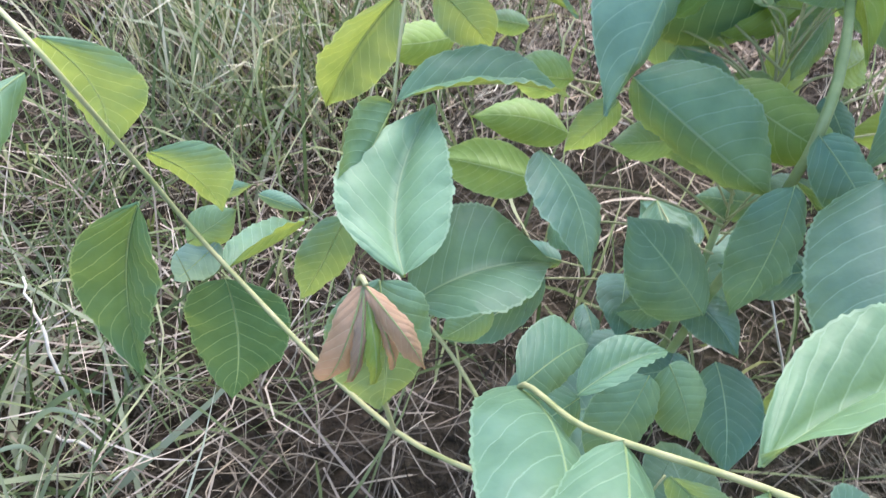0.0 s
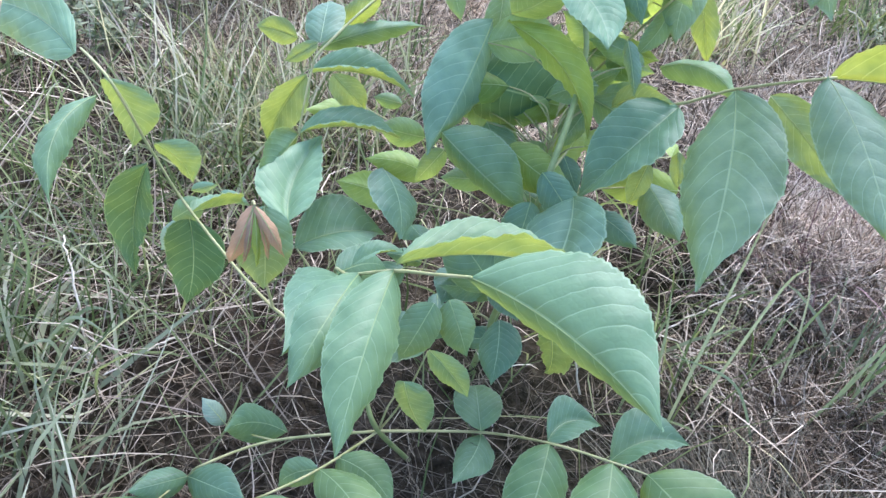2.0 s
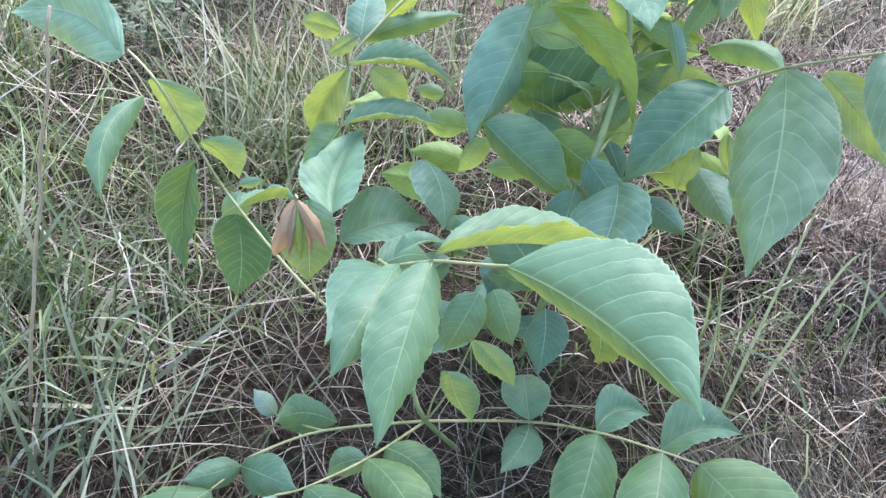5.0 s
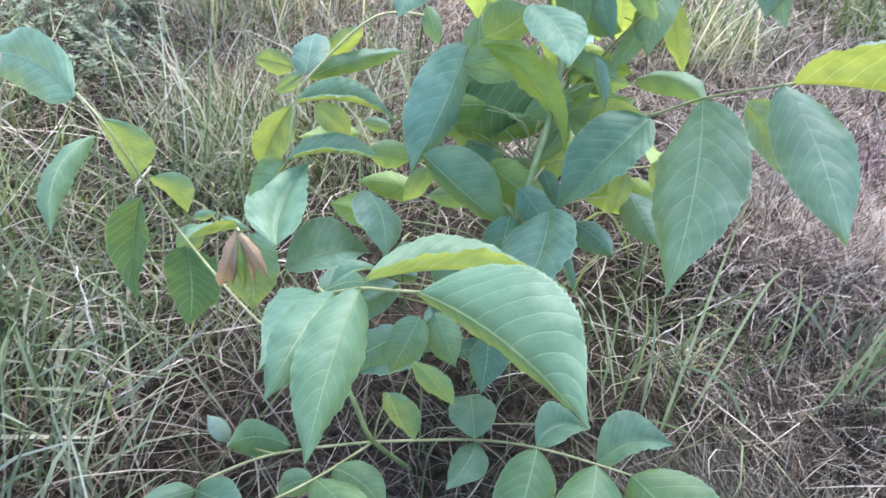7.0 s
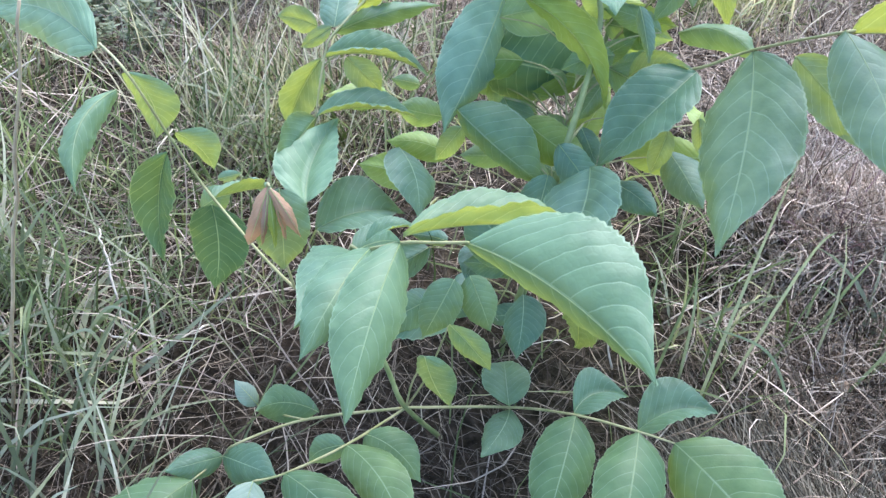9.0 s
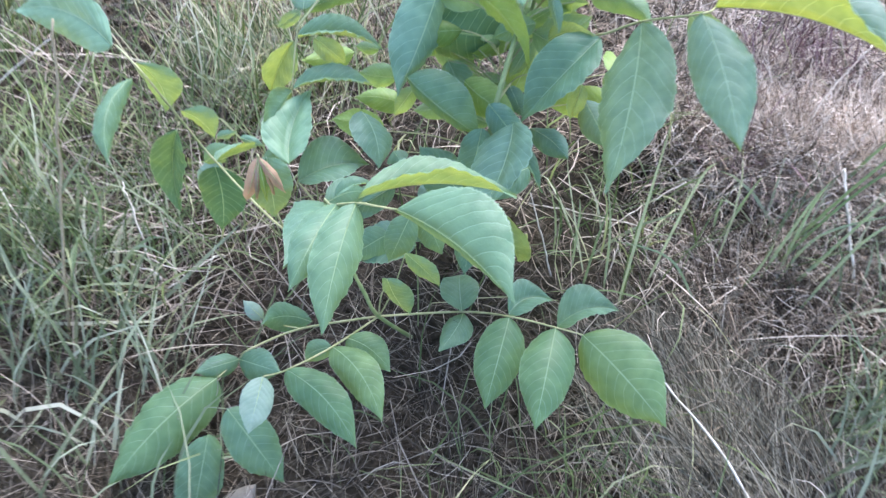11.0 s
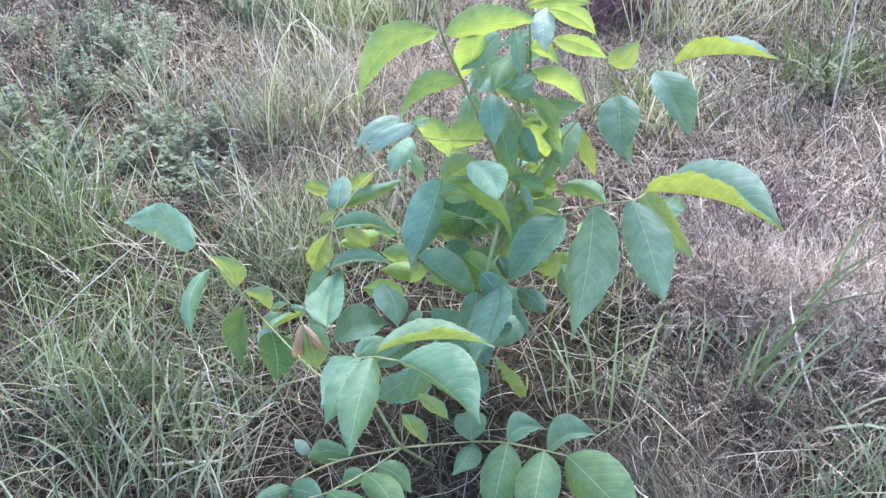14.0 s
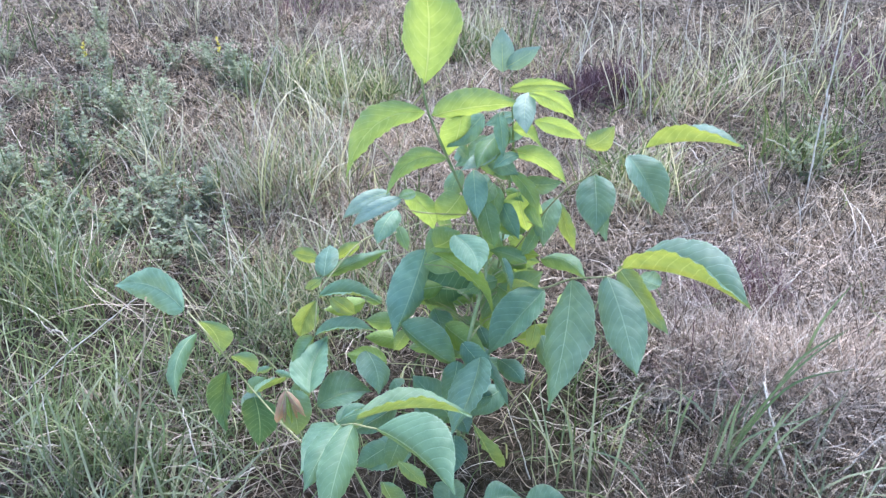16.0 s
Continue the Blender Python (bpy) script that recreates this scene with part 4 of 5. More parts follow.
leaflet(stalk, (0.417, 0.745, 0.585), (0.422, 0.696, 0.548), 0.48, 19, -2, 0.11, 0.05, M_PALE)
leaflet(stalk, (0.373, 0.840, 0.575), (0.370, 0.840, 0.638), 0.55, 15, 15, 0.1, 0, M_PALE)
leaflet(stalk, (0.377, 0.840, 0.582), (0.425, 0.820, 0.621), 0.4, 15, 15, 0.1, 0, M_PALE)
# crown of the second shoot
stalk = leaf_stalk(sapling, [(0.395, 0.790, 0.452), (0.395, 0.790, 0.512), (0.391, 0.790, 0.569)], 0.0016, 0.001)
leaflet(stalk, (0.391, 0.791, 0.511), (0.358, 0.699, 0.492), 0.40, 13, 52, 0.07, 0.10, M_CROWN)
leaflet(stalk, (0.395, 0.790, 0.512), (0.442, 0.740, 0.507), 0.65, 100, -148, 0.08, -0.1, M_CROWN)
leaflet(stalk, (0.396, 0.776, 0.486), (0.474, 0.764, 0.448), 0.41, -23, 53, 0.10, -0.13, M_CROWN)
leaflet(stalk, (0.398, 0.756, 0.465), (0.442, 0.731, 0.415), 0.42, -39, 39, 0.10, -0.09, M_CROWN)
leaflet(stalk, (0.426, 0.760, 0.541), (0.494, 0.763, 0.516), 0.42, -46, 23, 0.10, -0.07, M_CROWN)
leaflet(stalk, (0.380, 0.749, 0.498), (0.336, 0.705, 0.486), 0.32, -6, 32, 0.07, 0.04, M_PALE)
leaflet(stalk, (0.347, 0.750, 0.467), (0.362, 0.694, 0.421), 0.49, 10, 20, 0.09, -0.00, M_SHEEN)
leaflet(stalk, (0.363, 0.740, 0.426), (0.383, 0.720, 0.362), 0.5, 20, 30, 0.1, 0, M_CROWN)
leaflet(stalk, (0.378, 0.770, 0.434), (0.374, 0.740, 0.386), 0.5, 20, 20, 0.1, 0, M_CROWN)
leaflet(stalk, (0.408, 0.750, 0.438), (0.422, 0.810, 0.340), 0.5, 165, 165, 0.1, 0, M_CROWN)
leaflet(stalk, (0.388, 0.780, 0.325), (0.343, 0.740, 0.364), 0.5, 25, 20, 0.1, 0, M_CROWN)
leaflet(stalk, (0.395, 0.800, 0.282), (0.440, 0.780, 0.290), 0.4, 165, 165, 0.1, 0, M_CROWN)
# inner upper leaves
stalk = leaf_stalk(sapling, [(0.340, 0.740, 0.400), (0.270, 0.720, 0.410), (0.250, 0.700, 0.435)], 0.0016, 0.001)
leaflet(stalk, (0.239, 0.707, 0.444), (0.179, 0.673, 0.416), 0.33, -19, 19, 0.15, 0.10, M_PALE)
leaflet(stalk, (0.257, 0.697, 0.442), (0.194, 0.664, 0.410), 0.28, -20, 21, 0.15, 0.08, M_PALE)
leaflet(stalk, (0.243, 0.721, 0.410), (0.230, 0.658, 0.389), 0.53, -13, 49, 0.06, 0.07, M_SHEEN)
leaflet(stalk, (0.256, 0.725, 0.437), (0.285, 0.773, 0.352), 0.34, 12, 14, 0.10, -0.08, M_CROWN)
leaflet(stalk, (0.333, 0.731, 0.436), (0.292, 0.758, 0.377), 0.64, 34, 8, 0.09, -0.04, M_CROWN)
leaflet(stalk, (0.271, 0.720, 0.441), (0.250, 0.700, 0.441), 0.6, 150, -150, 0.1, 0, M_CROWN)
leaflet(stalk, (0.239, 0.740, 0.372), (0.257, 0.720, 0.343), 0.5, 20, 20, 0.1, 0, M_CROWN)
leaflet(stalk, (0.408, 0.854, 0.304), (0.425, 0.783, 0.270), 0.34, 23, 33, 0.06, -0.07, M_CROWN)
leaflet(stalk, (0.445, 0.763, 0.322), (0.514, 0.718, 0.323), 0.46, 49, 33, 0.09, -0.17, M_CROWN)
leaflet(stalk, (0.134, 0.702, 0.297), (0.219, 0.770, 0.309), 0.26, 46, 38, 0.18, -0.04, M_CROWN)

# unfolding red-brown shoot tip
bud = leaf_stalk(sapling, [(0.158, 0.466, 0.268), (0.160, 0.464, 0.292), (0.163, 0.460, 0.294)], 0.0016, 0.0012)
for bx, by, bz, w, mat in ((0.145, 0.456, 0.240, 0.30, M_YOUNG), (0.186, 0.455, 0.258, 0.28, M_YOUNG), (0.157, 0.452, 0.246, 0.14, M_YOUNG), (0.166, 0.454, 0.244, 0.16, M_LIME), (0.173, 0.460, 0.247, 0.12, M_YOUNG)):
    leaflet(bud, (0.162, 0.461, 0.293), (bx, by, bz), w, 40, 40, 0.25, 0.0, mat, "drooping red-brown young leaflet" if mat is M_YOUNG else "")
pale = leaf_stalk(sapling, [(0.183, 0.450, 0.055), (0.15, 0.458, 0.045), (0.135, 0.462, 0.045)], 0.0014, 0.0009)
leaflet(pale, (0.135, 0.462, 0.045), (0.112, 0.468, 0.066), 0.62, 10, 30, 0.1, 0.0, M_PALE, "small pale felted leaflet")


# small leaves crowding the middle of the bush
inner = random.Random(11)
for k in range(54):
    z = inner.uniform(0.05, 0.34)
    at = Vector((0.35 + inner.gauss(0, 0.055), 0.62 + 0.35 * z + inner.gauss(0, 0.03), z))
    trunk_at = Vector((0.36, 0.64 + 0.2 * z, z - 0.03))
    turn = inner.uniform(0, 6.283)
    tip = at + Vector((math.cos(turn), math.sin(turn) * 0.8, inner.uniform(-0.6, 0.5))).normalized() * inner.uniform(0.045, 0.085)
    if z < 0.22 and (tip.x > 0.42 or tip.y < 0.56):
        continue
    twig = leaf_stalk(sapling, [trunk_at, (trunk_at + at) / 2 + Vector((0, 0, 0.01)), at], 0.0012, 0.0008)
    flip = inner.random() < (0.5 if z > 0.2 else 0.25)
    # lighter greens above 0.18 m, darker below: light and shade set by colour
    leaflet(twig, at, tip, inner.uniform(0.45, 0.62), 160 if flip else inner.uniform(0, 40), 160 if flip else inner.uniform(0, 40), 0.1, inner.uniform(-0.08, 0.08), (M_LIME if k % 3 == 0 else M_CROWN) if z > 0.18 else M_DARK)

for k in range(34):
    z = inner.uniform(0.26, 0.54)
    at = Vector((0.37 + inner.gauss(0, 0.035), 0.79 + inner.gauss(0, 0.02), z))
    tip = at + Vector((inner.uniform(-0.7, 0.7), inner.uniform(-0.8, 0.1), inner.uniform(-1.0, 0.1))).normalized() * inner.uniform(0.04, 0.075)
    twig = leaf_stalk(sapling, [Vector((0.385, 0.80, z - 0.03)), (at + Vector((0.385, 0.80, z))) / 2, at], 0.0012, 0.0008)
    flip = inner.random() < 0.6
    leaflet(twig, at, tip, inner.uniform(0.35, 0.55), 150 if flip else inner.uniform(0, 40), -150 if flip else inner.uniform(0, 40), 0.1, inner.uniform(-0.1, 0.1), M_CROWN if k % 2 else M_SHEEN)

# ---- dry stalks and long blades standing and lying in the grass ----
def dry_stalk(points, r=0.0013, mat=None):
    thing = tagged(new("dry_stalk"), "thin bleached dry grass stalk standing in the straw", "dry stalk", "dry stalks in the grass")
    points = [Vector(p) for p in points]
    points[0].z = min(points[0].z, float(height(points[0].x, points[0].y)) + 0.002)
    bm = bmesh.new()
    line = spline(points, 7)
    for k in range(1, len(line) - 1):
        line[k] = line[k] + Vector((random.uniform(-1, 1), random.uniform(-1, 1), random.uniform(-1, 1))) * 0.0016
    tube(bm, line, r, r * 0.55, 6, 0, 0.1)
    part("stalk", bm, mat or M_DRY, thing)
    return thing


def long_blade(points, width, mat=None, label="long arching grey-green grass shoot rising from the straw"):
    """A single grass blade: a folded ribbon with a keel, tapering to its tip."""
    thing = tagged(new("grass_shoot"), label, "grass", "long grass shoots")
    points = [Vector(p) for p in points]
    points[0].z = min(points[0].z, float(height(points[0].x, points[0].y)) + 0.002)
    line = spline(points, 8)
    bm, rows = bmesh.new(), []
    for k, c in enumerate(line):
        f = k / (len(line) - 1)
        along = (line[min(k + 1, len(line) - 1)] - line[max(k - 1, 0)]).normalized()
        side = along.cross(Vector((-0.1, 0.75, -0.6))).normalized()
        keel = side.cross(along) * width * 0.22
        w = width * 0.5 * min(1.0, 0.65 + 2 * f) * (1 - f ** 2.5)
        rows.append([bm.verts.new(c - side * w), bm.verts.new(c - keel * (1 - f)), bm.verts.new(c + side * w)])
    for a, b in zip(rows, rows[1:]):
        for k in (0, 1):
            bm.faces.new((a[k], a[k + 1], b[k + 1], b[k]))
    part("blade", bm, mat or M_BLADE, thing)
    return thing



dry_stalk([(-0.450, 1.692, 0.008), (-0.389, 1.716, 0.179), (-0.336, 1.740, 0.306)], 0.0018)
dry_stalk([(-0.411, 1.436, 0.017), (-0.416, 1.444, 0.067), (-0.407, 1.452, 0.108)], 0.0016)
dry_stalk([(-0.355, 1.320, 0.020), (-0.333, 1.336, 0.076), (-0.309, 1.352, 0.121)], 0.0016)
dry_stalk([(-0.191, 2.487, 0.004), (-0.263, 2.267, 0.034), (-0.345, 2.167, 0.036)], 0.0017)
dry_stalk([(-0.292, 2.203, 0.016), (-0.164, 2.096, 0.038), (-0.044, 2.006, 0.045)], 0.0017)
dry_stalk([(-0.331, 2.246, 0.018), (-0.258, 2.029, 0.032), (-0.188, 1.857, 0.033)], 0.0016)
dry_stalk([(-1.176, 1.726, 0.006), (-1.071, 1.639, 0.027), (-0.987, 1.588, 0.032)], 0.0014)
dry_stalk([(-1.250, 1.739, 0.008), (-1.135, 1.622, 0.024), (-1.049, 1.537, 0.027)], 0.0014)
dry_stalk([(-1.015, 1.820, 0.016), (-1.010, 1.828, 0.063), (-1.008, 1.836, 0.102)], 0.0013)
dry_stalk([(-0.510, 1.406, 0.013), (-0.521, 1.414, 0.051), (-0.512, 1.410, 0.033)], 0.0015)
dry_stalk([(-0.432, 0.585, 0.026), (-0.294, 0.649, 0.137), (-0.197, 0.713, 0.208)], 0.0013)
dry_stalk([(-0.138, 0.500, 0.001), (-0.207, 0.548, 0.053), (-0.273, 0.596, 0.087)], 0.0015)
dry_stalk([(-0.691, 0.961, 0.012), (-0.542, 0.849, 0.038), (-0.443, 0.779, 0.043)], 0.0016)
dry_stalk([(-0.498, 0.826, 0.020), (-0.446, 0.794, 0.043), (-0.401, 0.767, 0.043)], 0.0022)
dry_stalk([(-0.378, 0.529, 0.023), (-0.317, 0.527, 0.039), (-0.271, 0.537, 0.039)], 0.0018)
dry_stalk([(-0.270, 0.504, 0.011), (-0.267, 0.520, 0.086), (-0.269, 0.536, 0.149)], 0.0014)
dry_stalk([(-0.197, 1.035, 0.016), (-0.198, 1.043, 0.049), (-0.198, 1.051, 0.082)], 0.0014)
dry_stalk([(-0.235, 0.951, 0.013), (-0.201, 0.999, 0.050), (-0.134, 1.047, 0.137)], 0.0014)
dry_stalk([(-0.026, 0.521, -0.000), (-0.052, 0.553, 0.076), (-0.075, 0.585, 0.105)], 0.0013)
dry_stalk([(0.034, 0.587, 0.007), (0.034, 0.555, 0.024), (-0.003, 0.504, 0.016)], 0.0015)
dry_stalk([(-0.015, 0.517, -0.001), (-0.022, 0.519, 0.019), (-0.070, 0.530, 0.023)], 0.0015)
dry_stalk([(0.849, 0.666, 0.010), (0.811, 0.714, 0.089), (0.792, 0.762, 0.141)], 0.0022)
dry_stalk([(0.879, 0.670, 0.011), (0.926, 0.706, 0.047), (0.980, 0.750, 0.083)], 0.0019)
dry_stalk([(0.922, 0.673, 0.012), (0.943, 0.674, 0.033), (0.975, 0.684, 0.040)], 0.0024)
dry_stalk([(0.458, 0.637, 0.011), (0.437, 0.661, 0.048), (0.414, 0.685, 0.094)], 0.0012)
dry_stalk([(0.414, 0.761, 0.018), (0.522, 0.738, 0.020), (0.649, 0.716, 0.015)], 0.001)
dry_stalk([(0.512, 0.727, 0.004), (0.569, 0.759, 0.034), (0.621, 0.791, 0.059)], 0.0011)
dry_stalk([(0.877, 1.103, 0.082), (0.893, 1.100, 0.104), (0.919, 1.138, 0.107)], 0.0022)
dry_stalk([(0.850, 0.887, 0.082), (0.859, 0.894, 0.102), (0.894, 0.935, 0.111)], 0.002)
dry_stalk([(0.646, 2.088, 0.043), (0.630, 2.096, 0.214), (0.604, 2.104, 0.374)], 0.002)
dry_stalk([(0.428, 2.281, 0.004), (0.465, 2.297, 0.153), (0.498, 2.313, 0.306)], 0.0018)
dry_stalk([(0.462, 2.488, 0.011), (0.452, 2.504, 0.046), (0.461, 2.520, 0.161)], 0.0015)
dry_stalk([(0.381, 2.747, 0.005), (0.360, 2.763, 0.086), (0.328, 2.779, 0.193)], 0.0018)
dry_stalk([(0.991, 1.467, 0.058), (0.986, 1.483, 0.238), (0.985, 1.499, 0.402), (0.983, 1.515, 0.529)], 0.002)
dry_stalk([(1.087, 1.720, 0.035), (1.077, 1.736, 0.111), (1.065, 1.752, 0.235)], 0.0022)
dry_stalk([(0.704, 1.665, 0.052), (0.724, 1.681, 0.078), (0.743, 1.697, 0.112)], 0.0024)
dry_stalk([(0.835, 1.616, 0.045), (0.783, 1.656, 0.074), (0.750, 1.696, 0.099)], 0.002)
dry_stalk([(0.760, 1.793, 0.044), (0.785, 1.777, 0.065), (0.813, 1.761, 0.060)], 0.0018)
dry_stalk([(0.893, 2.385, 0.046), (0.825, 2.409, 0.110), (0.771, 2.433, 0.163)], 0.0018)
dry_stalk([(0.827, 2.608, 0.031), (0.801, 2.624, 0.120), (0.806, 2.640, 0.220)], 0.0016)
dry_stalk([(0.674, 1.919, 0.044), (0.651, 1.935, 0.193), (0.639, 1.951, 0.364)], 0.0014)
dry_stalk([(0.772, 2.178, 0.052), (0.756, 2.194, 0.130), (0.758, 2.210, 0.219)], 0.0014)
dry_stalk([(1.118, 2.609, 0.040), (1.234, 2.609, 0.072), (1.353, 2.591, 0.065)], 0.0017)
dry_stalk([(1.069, 2.223, 0.042), (1.065, 2.239, 0.108), (1.055, 2.255, 0.185)], 0.0016)
dry_stalk([(1.066, 2.956, 0.047), (1.059, 2.972, 0.101), (1.051, 2.988, 0.167)], 0.0016)
dry_stalk([(1.306, 2.815, 0.044), (1.304, 2.831, 0.123), (1.302, 2.847, 0.199)], 0.0016)
dry_stalk([(1.044, 1.758, 0.034), (0.992, 1.742, 0.092), (0.938, 1.726, 0.121)], 0.002)
dry_stalk([(0.821, 1.335, 0.078), (0.819, 1.351, 0.106), (0.811, 1.367, 0.153)], 0.0015)
dry_stalk([(0.235, 1.938, 0.016), (0.237, 1.954, 0.093), (0.233, 1.970, 0.156)], 0.002)
dry_stalk([(-0.048, 3.249, 0.003), (0.074, 3.212, 0.014), (0.233, 3.099, 0.015)], 0.0018)
dry_stalk([(1.092, 1.635, 0.037), (1.102, 1.464, 0.080), (1.078, 1.243, 0.115)], 0.0016)
dry_stalk([(0.607, 2.031, 0.039), (0.594, 2.047, 0.103), (0.584, 2.063, 0.178)], 0.0013)
dry_stalk([(0.942, 1.283, 0.084), (0.946, 1.299, 0.112), (0.932, 1.315, 0.174)], 0.0013)
long_blade([(0.771, 0.642, 0.020), (0.794, 0.638, 0.139), (0.839, 0.633, 0.216)], 0.0045)
long_blade([(0.749, 0.692, 0.022), (0.743, 0.685, 0.128), (0.745, 0.678, 0.186)], 0.005)
long_blade([(0.741, 0.718, 0.019), (0.790, 0.718, 0.142), (0.825, 0.719, 0.220), (0.871, 0.719, 0.290)], 0.0048)
long_blade([(0.739, 0.704, 0.020), (0.807, 0.707, 0.178), (0.892, 0.710, 0.227)], 0.0045)
long_blade([(0.674, 0.738, 0.006), (0.681, 0.731, 0.080), (0.689, 0.724, 0.143)], 0.005)
long_blade([(0.673, 0.751, 0.005), (0.661, 0.741, 0.051), (0.656, 0.732, 0.096)], 0.0045)
long_blade([(0.702, 0.665, 0.021), (0.710, 0.658, 0.063), (0.708, 0.651, 0.106)], 0.0045)
long_blade([(0.758, 0.673, 0.024), (0.792, 0.669, 0.122), (0.802, 0.664, 0.180)], 0.0042)
long_blade([(0.726, 0.685, 0.022), (0.734, 0.680, 0.116), (0.739, 0.676, 0.173)], 0.0048)
long_blade([(0.745, 0.679, 0.023), (0.767, 0.680, 0.099), (0.852, 0.680, 0.159)], 0.004)
long_blade([(0.764, 0.675, 0.024), (0.802, 0.678, 0.131), (0.842, 0.681, 0.224)], 0.004)
long_blade([(0.885, 0.899, 0.098), (0.895, 0.899, 0.159), (0.925, 0.900, 0.245)], 0.006)
long_blade([(0.823, 0.819, 0.079), (0.854, 0.820, 0.147), (0.905, 0.820, 0.210)], 0.0055)
long_blade([(0.546, 0.611, 0.017), (0.540, 0.604, 0.170), (0.536, 0.597, 0.326)], 0.0038)
long_blade([(0.527, 0.633, 0.022), (0.513, 0.626, 0.107), (0.495, 0.619, 0.185)], 0.0034)
long_blade([(0.499, 0.627, 0.023), (0.500, 0.620, 0.095), (0.504, 0.613, 0.170)], 0.0034)
long_blade([(0.483, 0.651, 0.027), (0.476, 0.644, 0.105), (0.470, 0.637, 0.142)], 0.003)
long_blade([(0.578, 0.643, 0.022), (0.593, 0.638, 0.184), (0.604, 0.634, 0.224)], 0.0036)
long_blade([(0.646, 0.629, 0.018), (0.588, 0.614, 0.087), (0.511, 0.600, 0.118)], 0.0032)
long_blade([(-0.287, 0.508, 0.029), (-0.245, 0.501, 0.177), (-0.225, 0.494, 0.277)], 0.0034)
long_blade([(-0.293, 0.507, 0.029), (-0.266, 0.503, 0.142), (-0.218, 0.498, 0.314)], 0.0036)
long_blade([(-0.259, 0.514, 0.028), (-0.223, 0.507, 0.153), (-0.232, 0.500, 0.187)], 0.0034)
long_blade([(-0.206, 0.500, 0.021), (-0.167, 0.493, 0.101), (-0.146, 0.486, 0.172)], 0.0034)
long_blade([(-0.229, 0.495, 0.021), (-0.213, 0.488, 0.081), (-0.206, 0.481, 0.121)], 0.0034)
long_blade([(-0.152, 0.480, 0.012), (-0.150, 0.473, 0.062), (-0.141, 0.466, 0.103)], 0.0044)
long_blade([(-0.118, 0.487, 0.012), (-0.097, 0.480, 0.073), (-0.056, 0.473, 0.142)], 0.004)
long_blade([(-0.130, 0.484, 0.012), (-0.080, 0.477, 0.103), (-0.068, 0.470, 0.128)], 0.0036)
long_blade([(-0.116, 0.545, 0.023), (-0.082, 0.538, 0.102), (-0.080, 0.531, 0.162), (-0.098, 0.524, 0.158)], 0.0036)
long_blade([(-0.109, 0.569, 0.024), (-0.109, 0.562, 0.065), (-0.140, 0.555, 0.082)], 0.0036)
long_blade([(-0.042, 0.507, 0.013), (-0.049, 0.500, 0.052), (-0.096, 0.493, 0.018)], 0.004)
long_blade([(-0.087, 0.538, 0.020), (-0.031, 0.531, 0.067), (0.000, 0.524, 0.085)], 0.0044)
long_blade([(-0.087, 0.524, 0.018), (-0.036, 0.517, 0.069), (0.001, 0.510, 0.072)], 0.004)
long_blade([(-0.466, 0.883, 0.032), (-0.444, 0.876, 0.121), (-0.388, 0.869, 0.232)], 0.0042)
long_blade([(-0.505, 0.891, 0.031), (-0.474, 0.884, 0.148), (-0.433, 0.877, 0.239)], 0.0038)
long_blade([(-0.459, 0.885, 0.032), (-0.425, 0.878, 0.123), (-0.407, 0.871, 0.197)], 0.0038)
long_blade([(-0.650, 0.924, 0.028), (-0.625, 0.917, 0.110), (-0.607, 0.910, 0.195)], 0.004)
long_blade([(-0.207, 0.730, 0.027), (-0.155, 0.723, 0.150), (-0.130, 0.716, 0.190)], 0.0034)
long_blade([(-0.240, 0.809, 0.028), (-0.220, 0.802, 0.107), (-0.194, 0.795, 0.140)], 0.0034)
long_blade([(-0.068, 0.862, 0.020), (-0.060, 0.855, 0.106), (-0.021, 0.848, 0.166)], 0.0036)
long_blade([(-0.039, 0.845, 0.019), (0.007, 0.838, 0.135), (-0.028, 0.831, 0.168)], 0.0036)
long_blade([(-0.092, 0.902, 0.021), (-0.063, 0.895, 0.153), (-0.055, 0.888, 0.240)], 0.0034)
long_blade([(-0.222, 1.252, 0.041), (-0.188, 1.245, 0.202), (-0.128, 1.238, 0.337)], 0.0036, M_YELLOWING, "long yellowing grass shoot arching over the straw")
long_blade([(-0.226, 1.285, 0.042), (-0.183, 1.278, 0.205), (-0.133, 1.271, 0.332)], 0.0034, M_YELLOWING, "long yellowing grass shoot arching over the straw")
long_blade([(-0.237, 1.267, 0.041), (-0.206, 1.260, 0.175), (-0.160, 1.253, 0.299)], 0.0036, M_YELLOWING, "long yellowing grass shoot arching over the straw")
long_blade([(-0.252, 1.400, 0.040), (-0.210, 1.393, 0.189), (-0.145, 1.386, 0.244)], 0.0034, M_YELLOWING, "long yellowing grass shoot arching over the straw")
long_blade([(-0.201, 1.221, 0.040), (-0.196, 1.214, 0.179), (-0.169, 1.207, 0.292)], 0.0032, M_YELLOWING, "long yellowing grass shoot arching over the straw")
long_blade([(-0.137, 1.469, 0.035), (-0.156, 1.462, 0.122), (-0.104, 1.455, 0.139)], 0.0036, M_YELLOWING, "long yellowing grass shoot arching over the straw")
long_blade([(-0.106, 1.432, 0.036), (-0.127, 1.425, 0.100), (-0.158, 1.418, 0.060)], 0.0036, M_YELLOWING, "long yellowing grass shoot arching over the straw")
long_blade([(-0.138, 1.302, 0.041), (-0.086, 1.295, 0.167), (-0.057, 1.288, 0.169)], 0.0036, M_YELLOWING, "long yellowing grass shoot arching over the straw")
long_blade([(-0.548, 1.415, 0.027), (-0.546, 1.408, 0.116), (-0.509, 1.401, 0.173)], 0.0036, M_YELLOWING, "long yellowing grass shoot arching over the straw")
